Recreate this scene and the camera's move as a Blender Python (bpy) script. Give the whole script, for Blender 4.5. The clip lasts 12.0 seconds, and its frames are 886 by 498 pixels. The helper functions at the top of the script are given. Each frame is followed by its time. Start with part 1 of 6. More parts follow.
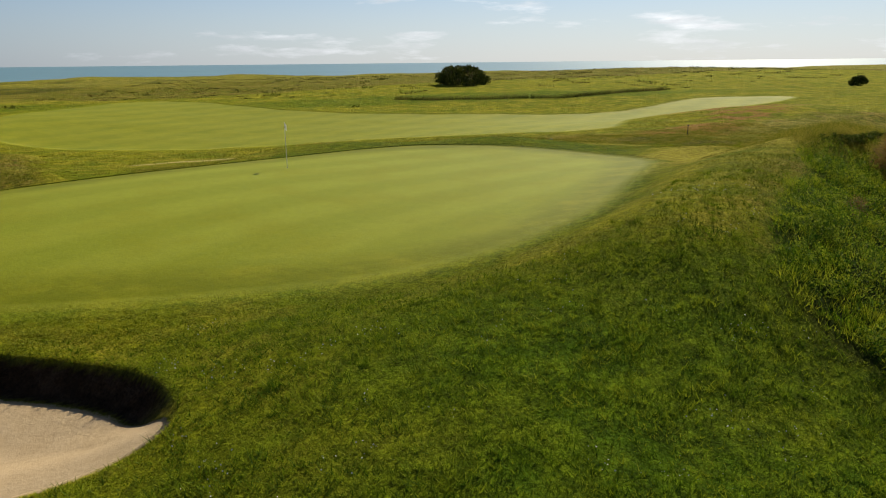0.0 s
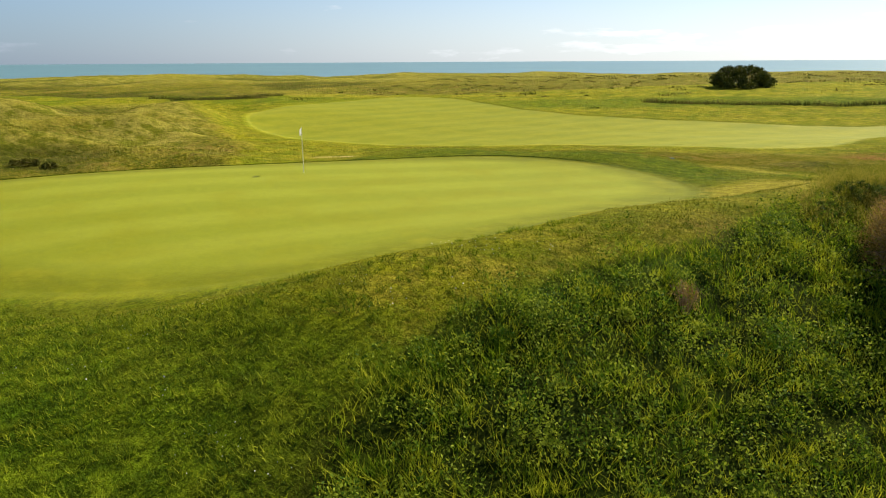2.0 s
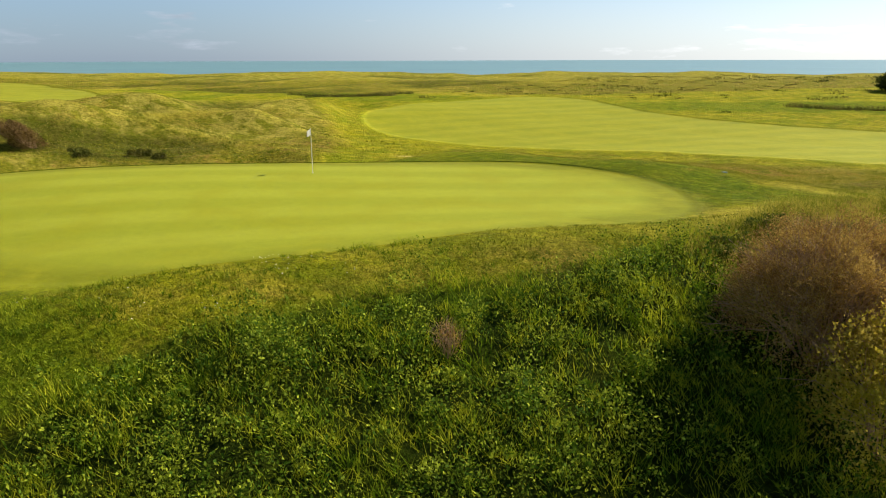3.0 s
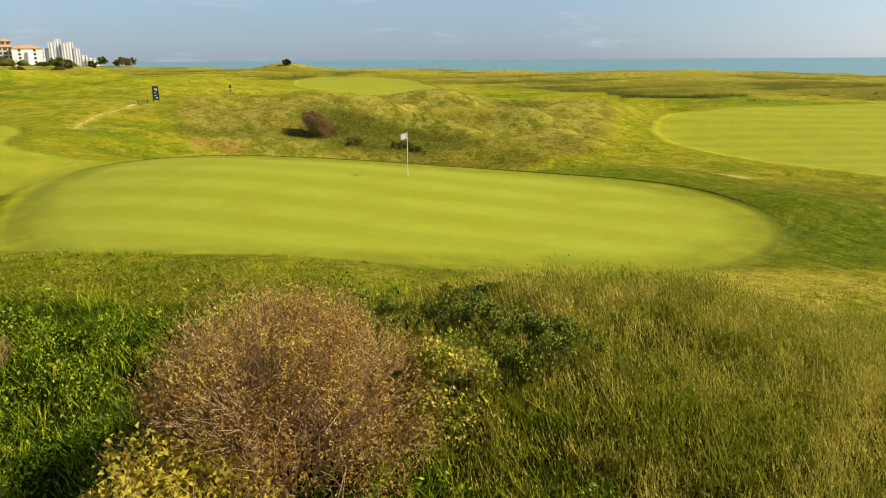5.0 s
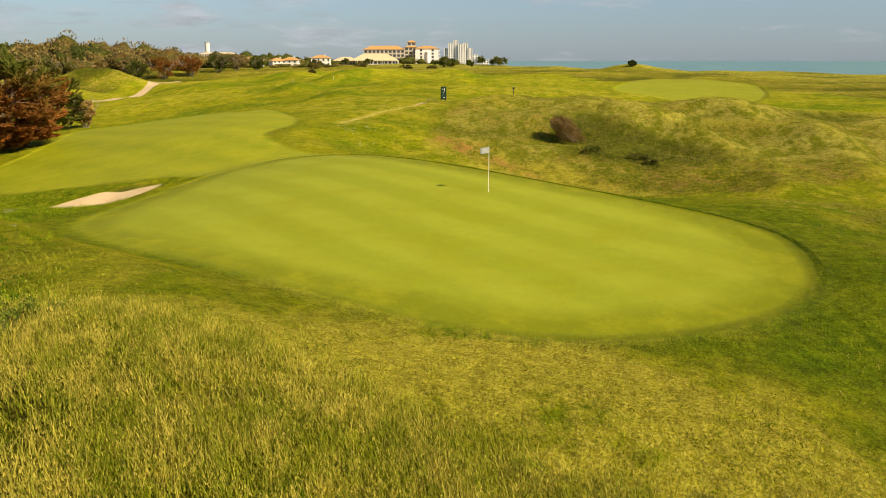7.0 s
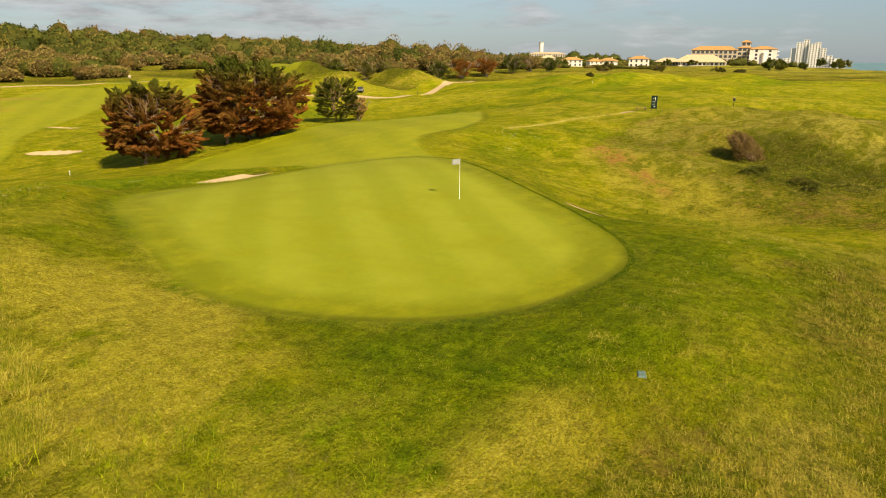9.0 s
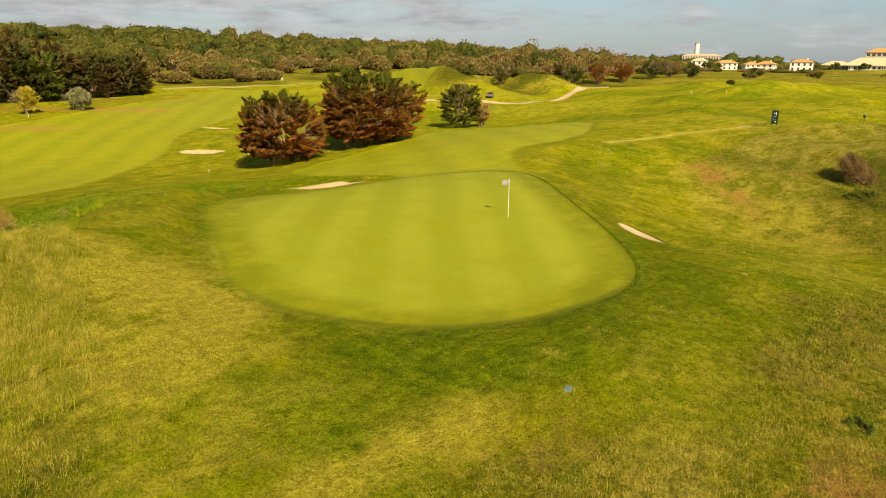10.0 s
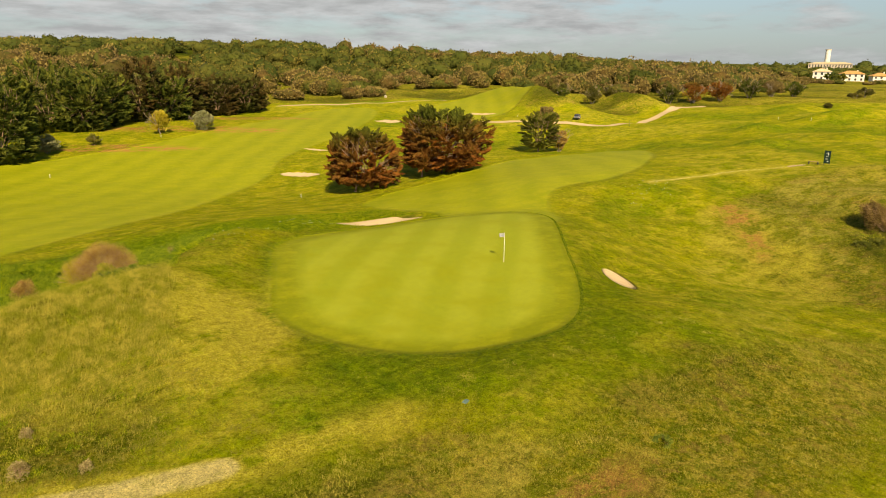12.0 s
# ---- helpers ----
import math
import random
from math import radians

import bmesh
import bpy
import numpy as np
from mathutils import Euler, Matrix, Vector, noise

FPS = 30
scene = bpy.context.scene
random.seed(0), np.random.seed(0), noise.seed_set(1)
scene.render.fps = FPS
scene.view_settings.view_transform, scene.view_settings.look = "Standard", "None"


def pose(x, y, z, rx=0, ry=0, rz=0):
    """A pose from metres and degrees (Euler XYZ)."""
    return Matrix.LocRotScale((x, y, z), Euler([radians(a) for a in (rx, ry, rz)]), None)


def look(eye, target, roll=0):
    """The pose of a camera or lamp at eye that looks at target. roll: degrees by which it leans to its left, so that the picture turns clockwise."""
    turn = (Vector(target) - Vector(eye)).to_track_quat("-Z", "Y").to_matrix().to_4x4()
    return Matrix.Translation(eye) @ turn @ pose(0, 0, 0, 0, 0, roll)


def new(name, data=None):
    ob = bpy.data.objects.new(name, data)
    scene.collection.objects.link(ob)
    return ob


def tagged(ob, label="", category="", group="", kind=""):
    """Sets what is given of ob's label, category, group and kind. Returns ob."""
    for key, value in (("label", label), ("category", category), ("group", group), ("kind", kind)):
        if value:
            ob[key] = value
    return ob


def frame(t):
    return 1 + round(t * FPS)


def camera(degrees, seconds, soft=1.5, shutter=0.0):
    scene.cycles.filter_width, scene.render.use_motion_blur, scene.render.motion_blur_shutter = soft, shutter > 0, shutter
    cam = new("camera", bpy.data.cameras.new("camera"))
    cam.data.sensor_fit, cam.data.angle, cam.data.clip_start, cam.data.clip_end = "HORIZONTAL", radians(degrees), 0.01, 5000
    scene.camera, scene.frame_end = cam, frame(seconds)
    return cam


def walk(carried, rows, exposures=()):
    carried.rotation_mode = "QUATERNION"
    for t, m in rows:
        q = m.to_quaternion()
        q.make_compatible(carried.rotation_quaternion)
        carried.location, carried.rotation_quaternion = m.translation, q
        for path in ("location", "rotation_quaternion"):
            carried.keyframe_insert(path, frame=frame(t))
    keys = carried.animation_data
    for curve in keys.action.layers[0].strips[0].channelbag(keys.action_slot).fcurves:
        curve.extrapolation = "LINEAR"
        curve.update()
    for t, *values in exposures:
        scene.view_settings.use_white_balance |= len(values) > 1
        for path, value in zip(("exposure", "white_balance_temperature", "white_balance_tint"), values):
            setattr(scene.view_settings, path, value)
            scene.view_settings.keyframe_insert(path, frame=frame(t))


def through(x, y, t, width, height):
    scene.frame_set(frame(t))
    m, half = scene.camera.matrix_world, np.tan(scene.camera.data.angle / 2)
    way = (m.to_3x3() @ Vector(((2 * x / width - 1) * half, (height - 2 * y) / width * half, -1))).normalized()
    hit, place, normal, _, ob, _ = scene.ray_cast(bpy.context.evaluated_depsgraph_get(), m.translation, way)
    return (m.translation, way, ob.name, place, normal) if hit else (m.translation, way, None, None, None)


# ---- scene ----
cam = camera(63.82, 12.0, soft=1.0)
PATH = [
    (0.0, pose(5.962, -35.259, 5.040, 75.129, 0.568, -2.877)),
    (0.5, pose(9.775, -34.260, 5.097, 75.105, 0.447, 3.674)),
    (1.0, pose(13.304, -33.013, 5.167, 75.127, 0.409, 9.942)),
    (1.5, pose(16.715, -31.482, 5.255, 75.108, 0.367, 16.298)),
    (2.0, pose(20.164, -29.503, 5.344, 75.077, 0.349, 23.164)),
    (2.5, pose(23.310, -27.300, 5.456, 75.016, 0.295, 29.757)),
    (3.0, pose(26.275, -24.701, 5.530, 74.974, 0.183, 36.299)),
    (3.2, pose(27.401, -23.509, 5.570, 74.931, 0.143, 39.041)),
    (4.8, pose(32.844, -13.618, 5.683, 74.912, 0.346, 63.516)),
    (5.0, pose(33.203, -12.344, 5.731, 74.923, 0.334, 66.710)),
    (5.5, pose(33.766, -9.357, 5.877, 74.907, 0.303, 74.219)),
    (6.0, pose(33.910, -6.288, 6.021, 74.910, 0.306, 81.455)),
    (6.5, pose(34.075, -2.735, 6.171, 74.957, 0.214, 88.735)),
    (7.0, pose(34.235, 1.151, 6.262, 74.980, 0.050, 95.610)),
    (7.5, pose(34.407, 5.678, 6.455, 74.942, 0.037, 102.564)),
    (7.7, pose(34.524, 7.470, 6.583, 74.905, 0.038, 105.075)),
    (9.3, pose(32.887, 21.248, 7.868, 74.866, -0.434, 125.018)),
    (9.5, pose(32.834, 22.505, 8.210, 74.863, -0.471, 127.419)),
    (10.0, pose(32.763, 25.068, 9.090, 74.815, -0.520, 132.882)),
    (10.5, pose(32.732, 27.497, 10.156, 74.786, -0.465, 137.593)),
    (11.0, pose(32.700, 30.093, 11.513, 74.846, -0.442, 139.400)),
    (11.5, pose(33.247, 33.107, 12.893, 74.996, -0.438, 140.384)),
    (12.0, pose(34.899, 36.839, 14.360, 75.119, -0.459, 141.755)),
]
walk(cam, PATH, [(0.0, 0.04, 6400, 10), (1.5, 0.52, 6500, 10), (2.5, 0.76, 6650, 10), (5.0, 0.8, 6900, 10), (5.5, 0.74, 7000, 10), (7.0, 0.62, 7600, 10), (9.0, 0.66, 8150, 10), (12.0, 0.68, 8450, 10)])

# ---- world, sun ----
SUN_YAW, SUN_UP = 26.6, 38.0          # degrees east of +y, degrees above the horizon
world = bpy.data.worlds.new("sky")
scene.world = world
world.use_nodes = True
wn, wl = world.node_tree.nodes, world.node_tree.links
wn.clear()
w_out = wn.new("ShaderNodeOutputWorld")
w_bg = wn.new("ShaderNodeBackground")
w_bg.inputs["Strength"].default_value = 0.07
w_sky = wn.new("ShaderNodeTexSky")
w_sky.sky_type = "NISHITA"
w_sky.sun_disc = False
w_sky.sun_elevation, w_sky.sun_rotation = radians(SUN_UP), radians(SUN_YAW)
w_sky.air_density, w_sky.dust_density, w_sky.ozone_density = 1.0, 0.35, 1.0
w_co = wn.new("ShaderNodeTexCoord")
w_map = wn.new("ShaderNodeMapping")
w_map.inputs["Scale"].default_value = (4.6, 4.6, 24.0)
w_noise = wn.new("ShaderNodeTexNoise")
w_noise.inputs["Scale"].default_value = 1.4
w_noise.inputs["Detail"].default_value = 9.0
w_noise.inputs["Roughness"].default_value = 0.6
w_sep = wn.new("ShaderNodeSeparateXYZ")
w_more = wn.new("ShaderNodeMath")
w_more.operation = "MULTIPLY_ADD"
w_more.inputs[1].default_value = -0.13
w_ramp = wn.new("ShaderNodeValToRGB")
w_ramp.color_ramp.elements[0].position, w_ramp.color_ramp.elements[1].position = 0.44, 0.62
w_mix = wn.new("ShaderNodeMix")
w_mix.data_type = "RGBA"
w_mix.inputs["B"].default_value = (6.3, 6.5, 7.0, 1.0)
wl.new(w_co.outputs["Generated"], w_map.inputs["Vector"])
wl.new(w_map.outputs["Vector"], w_noise.inputs["Vector"])
wl.new(w_co.outputs["Generated"], w_sep.inputs["Vector"])
wl.new(w_sep.outputs["Y"], w_more.inputs[0])
w_west = wn.new("ShaderNodeMath")
w_west.operation = "MULTIPLY_ADD"
w_west.inputs[1].default_value = 0.09
wl.new(w_sep.outputs["X"], w_west.inputs[0])
wl.new(w_noise.outputs["Fac"], w_west.inputs[2])
wl.new(w_west.outputs["Value"], w_more.inputs[2])
wl.new(w_more.outputs["Value"], w_ramp.inputs["Fac"])
w_high = wn.new("ShaderNodeMapRange")
w_high.interpolation_type = "SMOOTHSTEP"
for k, v in (("From Min", 0.12), ("From Max", 0.5), ("To Min", 1.0), ("To Max", 0.06)):
    w_high.inputs[k].default_value = v
w_thin = wn.new("ShaderNodeMath")
w_thin.operation = "MULTIPLY"
wl.new(w_sep.outputs["Z"], w_high.inputs["Value"])
wl.new(w_ramp.outputs["Color"], w_thin.inputs[0])
wl.new(w_high.outputs["Result"], w_thin.inputs[1])
wl.new(w_thin.outputs["Value"], w_mix.inputs["Factor"])
w_tint = wn.new("ShaderNodeMix")
w_tint.data_type, w_tint.blend_type = "RGBA", "MULTIPLY"
w_tint.inputs["Factor"].default_value = 1.0
w_tint.inputs["B"].default_value = (0.74, 0.88, 1.12, 1.0)
wl.new(w_sky.outputs["Color"], w_tint.inputs["A"])
w_zenith = wn.new("ShaderNodeMapRange")
for k, v in (("From Min", 0.2), ("From Max", 0.8), ("To Min", 1.0), ("To Max", 0.5)):
    w_zenith.inputs[k].default_value = v
w_blue = wn.new("ShaderNodeVectorMath")
w_blue.operation = "SCALE"
w_blue.inputs[0].default_value = (0.74, 0.88, 1.12)
wl.new(w_sep.outputs["Z"], w_zenith.inputs["Value"])
wl.new(w_zenith.outputs["Result"], w_blue.inputs["Scale"])
wl.new(w_blue.outputs["Vector"], w_tint.inputs["B"])
w_low = wn.new("ShaderNodeMapRange")
w_low.interpolation_type = "SMOOTHSTEP"
for k, v in (("From Min", 0.0), ("From Max", 0.16), ("To Min", 0.6), ("To Max", 0.0)):
    w_low.inputs[k].default_value = v
w_haze = wn.new("ShaderNodeMix")
w_haze.data_type = "RGBA"
w_haze.inputs["B"].default_value = (4.7, 5.5, 6.7, 1.0)
wl.new(w_sep.outputs["Z"], w_low.inputs["Value"])
wl.new(w_low.outputs["Result"], w_haze.inputs["Factor"])
wl.new(w_tint.outputs["Result"], w_haze.inputs["A"])
wl.new(w_haze.outputs["Result"], w_mix.inputs["A"])
# the air glows on the sun's side
w_dot = wn.new("ShaderNodeVectorMath")
w_dot.operation = "DOT_PRODUCT"
w_dot.inputs[1].default_value = (math.sin(radians(SUN_YAW + 12)), math.cos(radians(SUN_YAW + 12)), 0.25)
w_glow = wn.new("ShaderNodeMapRange")
w_glow.interpolation_type = "SMOOTHSTEP"
for k, v in (("From Min", -0.2), ("From Max", 1.0), ("To Min", 0.0), ("To Max", 1.0)):
    w_glow.inputs[k].default_value = v
wl.new(w_co.outputs["Generated"], w_dot.inputs[0])
wl.new(w_dot.outputs["Value"], w_glow.inputs["Value"])
for socket, dim, bright in ((w_haze.inputs["B"], (1.7, 2.7, 4.4, 1.0), (9.8, 10.4, 11.0, 1.0)), (w_mix.inputs["B"], (4.1, 4.8, 5.9, 1.0), (13.5, 13.6, 13.8, 1.0))):
    w_side = wn.new("ShaderNodeMix")
    w_side.data_type = "RGBA"
    w_side.inputs["A"].default_value, w_side.inputs["B"].default_value = dim, bright
    wl.new(w_glow.outputs["Result"], w_side.inputs["Factor"])
    wl.new(w_side.outputs["Result"], socket)
# thicker and thinner cloud
w_grain = wn.new("ShaderNodeTexNoise")
w_grain.inputs["Scale"].default_value, w_grain.inputs["Detail"].default_value, w_grain.inputs["Roughness"].default_value = 3.4, 8.0, 0.6
w_depth = wn.new("ShaderNodeMapRange")
for k, v in (("From Min", 0.35), ("From Max", 0.65), ("To Min", 0.78), ("To Max", 1.14)):
    w_depth.inputs[k].default_value = v
w_scale = wn.new("ShaderNodeVectorMath")
w_scale.operation = "SCALE"
wl.new(w_map.outputs["Vector"], w_grain.inputs["Vector"])
wl.new(w_grain.outputs["Fac"], w_depth.inputs["Value"])
w_cloud = w_mix.inputs["B"].links[0].from_socket
wl.new(w_cloud, w_scale.inputs[0])
wl.new(w_depth.outputs["Result"], w_scale.inputs["Scale"])
wl.new(w_scale.outputs["Vector"], w_mix.inputs["B"])
wl.new(w_mix.outputs["Result"], w_bg.inputs["Color"])
wl.new(w_bg.outputs["Background"], w_out.inputs["Surface"])

sun_data = bpy.data.lights.new("sun", "SUN")
sun_data.energy, sun_data.angle, sun_data.color = 5.0, radians(0.53), (1.0, 0.87, 0.66)
sun = new("sun", sun_data)
sun_way = Vector((math.sin(radians(SUN_YAW)) * math.cos(radians(SUN_UP)), math.cos(radians(SUN_YAW)) * math.cos(radians(SUN_UP)), math.sin(radians(SUN_UP))))
sun.matrix_world = look(sun_way * 300, (0, 0, 0))


# ---- materials ----
class Nodes:
    """A small builder for node materials."""

    def __init__(self, name, roughness=0.8, metallic=0.0, specular=0.3):
        self.mat = bpy.data.materials.new(name)
        self.mat.use_nodes = True
        self.tree = self.mat.node_tree
        self.bsdf = self.tree.nodes["Principled BSDF"]
        self.bsdf.inputs["Roughness"].default_value = roughness
        self.bsdf.inputs["Metallic"].default_value = metallic
        self.bsdf.inputs["Specular IOR Level"].default_value = specular

    def add(self, kind, **sockets):
        n = self.tree.nodes.new(kind)
        for k, v in sockets.items():
            self.put(n, k.replace("_", " "), v)
        return n

    def put(self, n, k, v):
        s = n.inputs[k] if k in n.inputs else n.inputs[int(k[1:])]
        if hasattr(v, "is_output"):
            self.tree.links.new(v, s)
        else:
            s.default_value = v

    def where(self):
        return self.add("ShaderNodeTexCoord").outputs["Object"]

    def world_place(self):
        return self.add("ShaderNodeNewGeometry").outputs["Position"]

    def island(self):
        return self.add("ShaderNodeNewGeometry").outputs["Random Per Island"]

    def noise(self, vec, scale, detail=3.0, rough=0.55, stretch=None, turn=0.0):
        if stretch:
            m = self.add("ShaderNodeMapping", Vector=vec)
            m.inputs["Scale"].default_value = stretch
            m.inputs["Rotation"].default_value = (0, 0, radians(turn))
            vec = m.outputs["Vector"]
        n = self.add("ShaderNodeTexNoise", Vector=vec, Scale=scale, Detail=detail, Roughness=rough)
        return n.outputs["Fac"]

    def math(self, op, a, b=0.0, clamp=False):
        n = self.tree.nodes.new("ShaderNodeMath")
        n.operation, n.use_clamp = op, clamp
        self.put(n, "i0", a)
        self.put(n, "i1", b)
        return n.outputs[0]

    def step(self, v, lo, hi):
        n = self.add("ShaderNodeMapRange", Value=v)
        n.interpolation_type = "SMOOTHSTEP"
        n.inputs["From Min"].default_value, n.inputs["From Max"].default_value = lo, hi
        return n.outputs["Result"]

    def mix(self, fac, a, b):
        n = self.tree.nodes.new("ShaderNodeMix")
        n.data_type = "RGBA"
        for k, v in (("Factor", fac), ("A", a), ("B", b)):
            if isinstance(v, tuple):
                v = (*v, 1.0)
            s = [q for q in n.inputs if q.name == k and q.type == ("VALUE" if k == "Factor" else "RGBA")][0]
            if hasattr(v, "is_output"):
                self.tree.links.new(v, s)
            else:
                s.default_value = v
        return [q for q in n.outputs if q.type == "RGBA"][0]

    def attr(self, name):
        n = self.tree.nodes.new("ShaderNodeAttribute")
        n.attribute_name = name
        return n.outputs["Fac"]

    def colour(self, c):
        self.put(self.bsdf, "Base Color", (*c, 1.0) if isinstance(c, tuple) else c)
        return self

    def bump(self, h, strength=0.4, distance=0.02):
        b = self.add("ShaderNodeBump", Height=h, Strength=strength, Distance=distance)
        self.tree.links.new(b.outputs["Normal"], self.bsdf.inputs["Normal"])
        return self


def plain(name, c1, c2, scale=6.0, roughness=0.8, bump=0.2, metallic=0.0, specular=0.3):
    """Two tones mixed by noise at two scales, with fine relief."""
    m = Nodes(name, roughness, metallic, specular)
    p = m.where()
    a, b = m.noise(p, scale, 5.0), m.noise(p, scale * 9, 3.0)
    f = m.math("ADD", m.math("MULTIPLY", a, 0.65), m.math("MULTIPLY", b, 0.35))
    m.colour(m.mix(m.step(f, 0.35, 0.65), c1, c2)).bump(b, bump, 0.01)
    return m.mat


def leafy(name, c1, c2, c3, roughness=0.75, through=0.25, patch=0.35, top=None):
    """Leaves: a tone for each leaf, larger patches over the whole plant, light passing through."""
    m = Nodes(name, roughness, 0.0, 0.08)
    r = m.island()
    big = m.noise(m.world_place(), patch, 3.0)
    c = m.mix(r, c1, c2)
    c = m.mix(m.step(m.math("ADD", big, m.math("MULTIPLY", r, 0.25)), 0.50, 0.74), c, c3)
    c = m.mix(m.math("MULTIPLY", m.step(m.noise(m.world_place(), patch * 2.7, 3.0), 0.47, 0.60), 0.65), c, c1)
    if top:
        z = m.add("ShaderNodeSeparateXYZ", Vector=m.where()).outputs["Z"]
        c = m.mix(m.step(m.math("ADD", z, m.math("MULTIPLY", big, 3.0)), top[0], top[1]), c, top[2])
    m.colour(c)
    if through:
        t = m.add("ShaderNodeBsdfTranslucent")
        m.put(t, "Color", c)
        x = m.add("ShaderNodeMixShader")
        x.inputs[0].default_value = through
        m.tree.links.new(m.bsdf.outputs[0], x.inputs[1])
        m.tree.links.new(t.outputs[0], x.inputs[2])
        m.tree.links.new(x.outputs[0], m.tree.nodes["Material Output"].inputs["Surface"])
    return m.mat


def ground_material():
    m = Nodes("turf", 0.95, 0.0, 0.03)
    p = m.world_place()
    fine, mid, big = m.noise(p, 9.0, 5.0, 0.7), m.noise(p, 1.3, 7.0, 0.7), m.noise(p, 0.17, 9.0, 0.66)
    blade = m.noise(p, 30.0, 4.0, 0.75)
    streak = m.noise(p, 0.5, 9.0, 0.72, (0.75, 1.2, 1.0), 35)
    wob = m.math("MULTIPLY", m.math("SUBTRACT", mid, 0.5), 0.7)
    # wild grass of the links
    tuft = m.noise(p, 3.1, 6.0, 0.7)
    clump, mat, speck = m.step(tuft, 0.47, 0.60), m.step(mid, 0.43, 0.59), m.step(m.noise(p, 5.2, 5.0, 0.7), 0.53, 0.60)
    rough = m.mix(mat, (0.125, 0.145, 0.007), (0.30, 0.265, 0.018))
    rough = m.mix(m.step(m.math("ADD", m.math("MULTIPLY", big, 0.5), m.math("MULTIPLY", streak, 0.5)), 0.50, 0.58), rough, (0.36, 0.285, 0.045))
    rough = m.mix(m.math("MULTIPLY", clump, 0.7), rough, (0.07, 0.095, 0.005))
    rough = m.mix(m.math("MULTIPLY", speck, 0.5), rough, (0.44, 0.36, 0.075))
    rough = m.mix(m.math("MULTIPLY", m.step(fine, 0.46, 0.64), 0.6), rough, (0.075, 0.10, 0.006))
    rough = m.mix(m.math("MULTIPLY", m.step(m.noise(p, 0.55, 8.0, 0.7), 0.54, 0.62), 0.55), rough, (0.25, 0.155, 0.045))
    rough = m.mix(m.math("MULTIPLY", m.step(m.noise(p, 0.8, 8.0, 0.7, (1.0, 1.0, 1.0), 70), 0.55, 0.62), 0.6), rough, (0.10, 0.145, 0.009))
    pale = m.mix(m.step(streak, 0.43, 0.58), (0.18, 0.195, 0.015), (0.42, 0.375, 0.075))
    pale = m.mix(m.math("MULTIPLY", clump, 0.22), pale, (0.08, 0.10, 0.008))
    rough = m.mix(m.math("MULTIPLY", m.attr("straw"), m.math("SUBTRACT", 1.0, m.math("MULTIPLY", m.step(big, 0.48, 0.60), 0.8))), rough, pale)
    # mown surrounds
    semi = m.mix(m.step(big, 0.42, 0.58), (0.235, 0.275, 0.009), (0.37, 0.36, 0.014))
    semi = m.mix(m.math("MULTIPLY", m.step(streak, 0.47, 0.56), 0.75), semi, (0.46, 0.40, 0.034))
    semi = m.mix(m.math("MULTIPLY", m.step(m.noise(p, 0.45, 4.0, 0.65), 0.46, 0.58), 0.45), semi, (0.125, 0.165, 0.006))
    semi = m.mix(m.math("MULTIPLY", mat, 0.22), semi, (0.115, 0.155, 0.006))
    semi = m.mix(m.math("MULTIPLY", clump, 0.28), semi, (0.085, 0.125, 0.005))
    semi = m.mix(m.math("MULTIPLY", m.step(fine, 0.48, 0.66), 0.5), semi, (0.09, 0.125, 0.005))
    # deep green rough turf on slopes, darkened for the shade among its blades
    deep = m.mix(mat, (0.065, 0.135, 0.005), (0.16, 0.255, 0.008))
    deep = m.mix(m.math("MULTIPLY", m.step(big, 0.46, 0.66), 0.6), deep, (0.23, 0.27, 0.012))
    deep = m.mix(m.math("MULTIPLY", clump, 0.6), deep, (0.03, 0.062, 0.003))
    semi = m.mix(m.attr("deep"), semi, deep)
    # wild ground painted near black where shade lies between the plants
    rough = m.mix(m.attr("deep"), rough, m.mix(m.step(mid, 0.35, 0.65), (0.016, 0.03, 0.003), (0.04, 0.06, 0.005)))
    w = m.step(m.math("ADD", m.attr("wild"), m.math("MULTIPLY", m.math("SUBTRACT", big, 0.5), 9.0)), -1.6, 1.6)
    c = m.mix(w, semi, rough)
    # lush ring round the green
    lush = m.mix(mat, (0.07, 0.13, 0.004), (0.155, 0.205, 0.007))
    lush = m.mix(m.math("MULTIPLY", clump, 0.5), lush, (0.05, 0.09, 0.004))
    north = m.step(m.add("ShaderNodeSeparateXYZ", Vector=p).outputs["Y"], -6.0, 10.0)
    lf = m.math("MULTIPLY", m.step(m.math("ADD", m.attr("putting"), m.math("MULTIPLY", wob, 2.4)), -5.6, -2.4), m.math("SUBTRACT", 1.0, m.math("MULTIPLY", m.attr("dry"), 0.6)))
    lip = m.step(m.math("ADD", m.attr("putting"), m.math("MULTIPLY", wob, 1.2)), -1.5, -0.6)
    lf = m.math("MAXIMUM", m.math("MULTIPLY", lf, m.math("ADD", 0.15, m.math("MULTIPLY", north, 0.42))), m.math("MULTIPLY", lip, m.math("ADD", 0.1, m.math("MULTIPLY", m.math("MAXIMUM", north, m.step(m.add("ShaderNodeSeparateXYZ", Vector=p).outputs["X"], -4.0, 6.0)), 0.55))))
    c = m.mix(lf, c, lush)
    # dry, worn patches
    dry = m.mix(m.step(fine, 0.35, 0.7), (0.34, 0.31, 0.024), (0.48, 0.43, 0.065))
    df = m.math("MULTIPLY", m.attr("dry"), m.step(m.math("ADD", m.math("ADD", streak, m.math("MULTIPLY", big, 0.5)), m.math("MULTIPLY", m.math("MAXIMUM", m.math("SUBTRACT", m.attr("dry"), 1.0), 0.0), 0.45)), 0.62, 0.82), True)
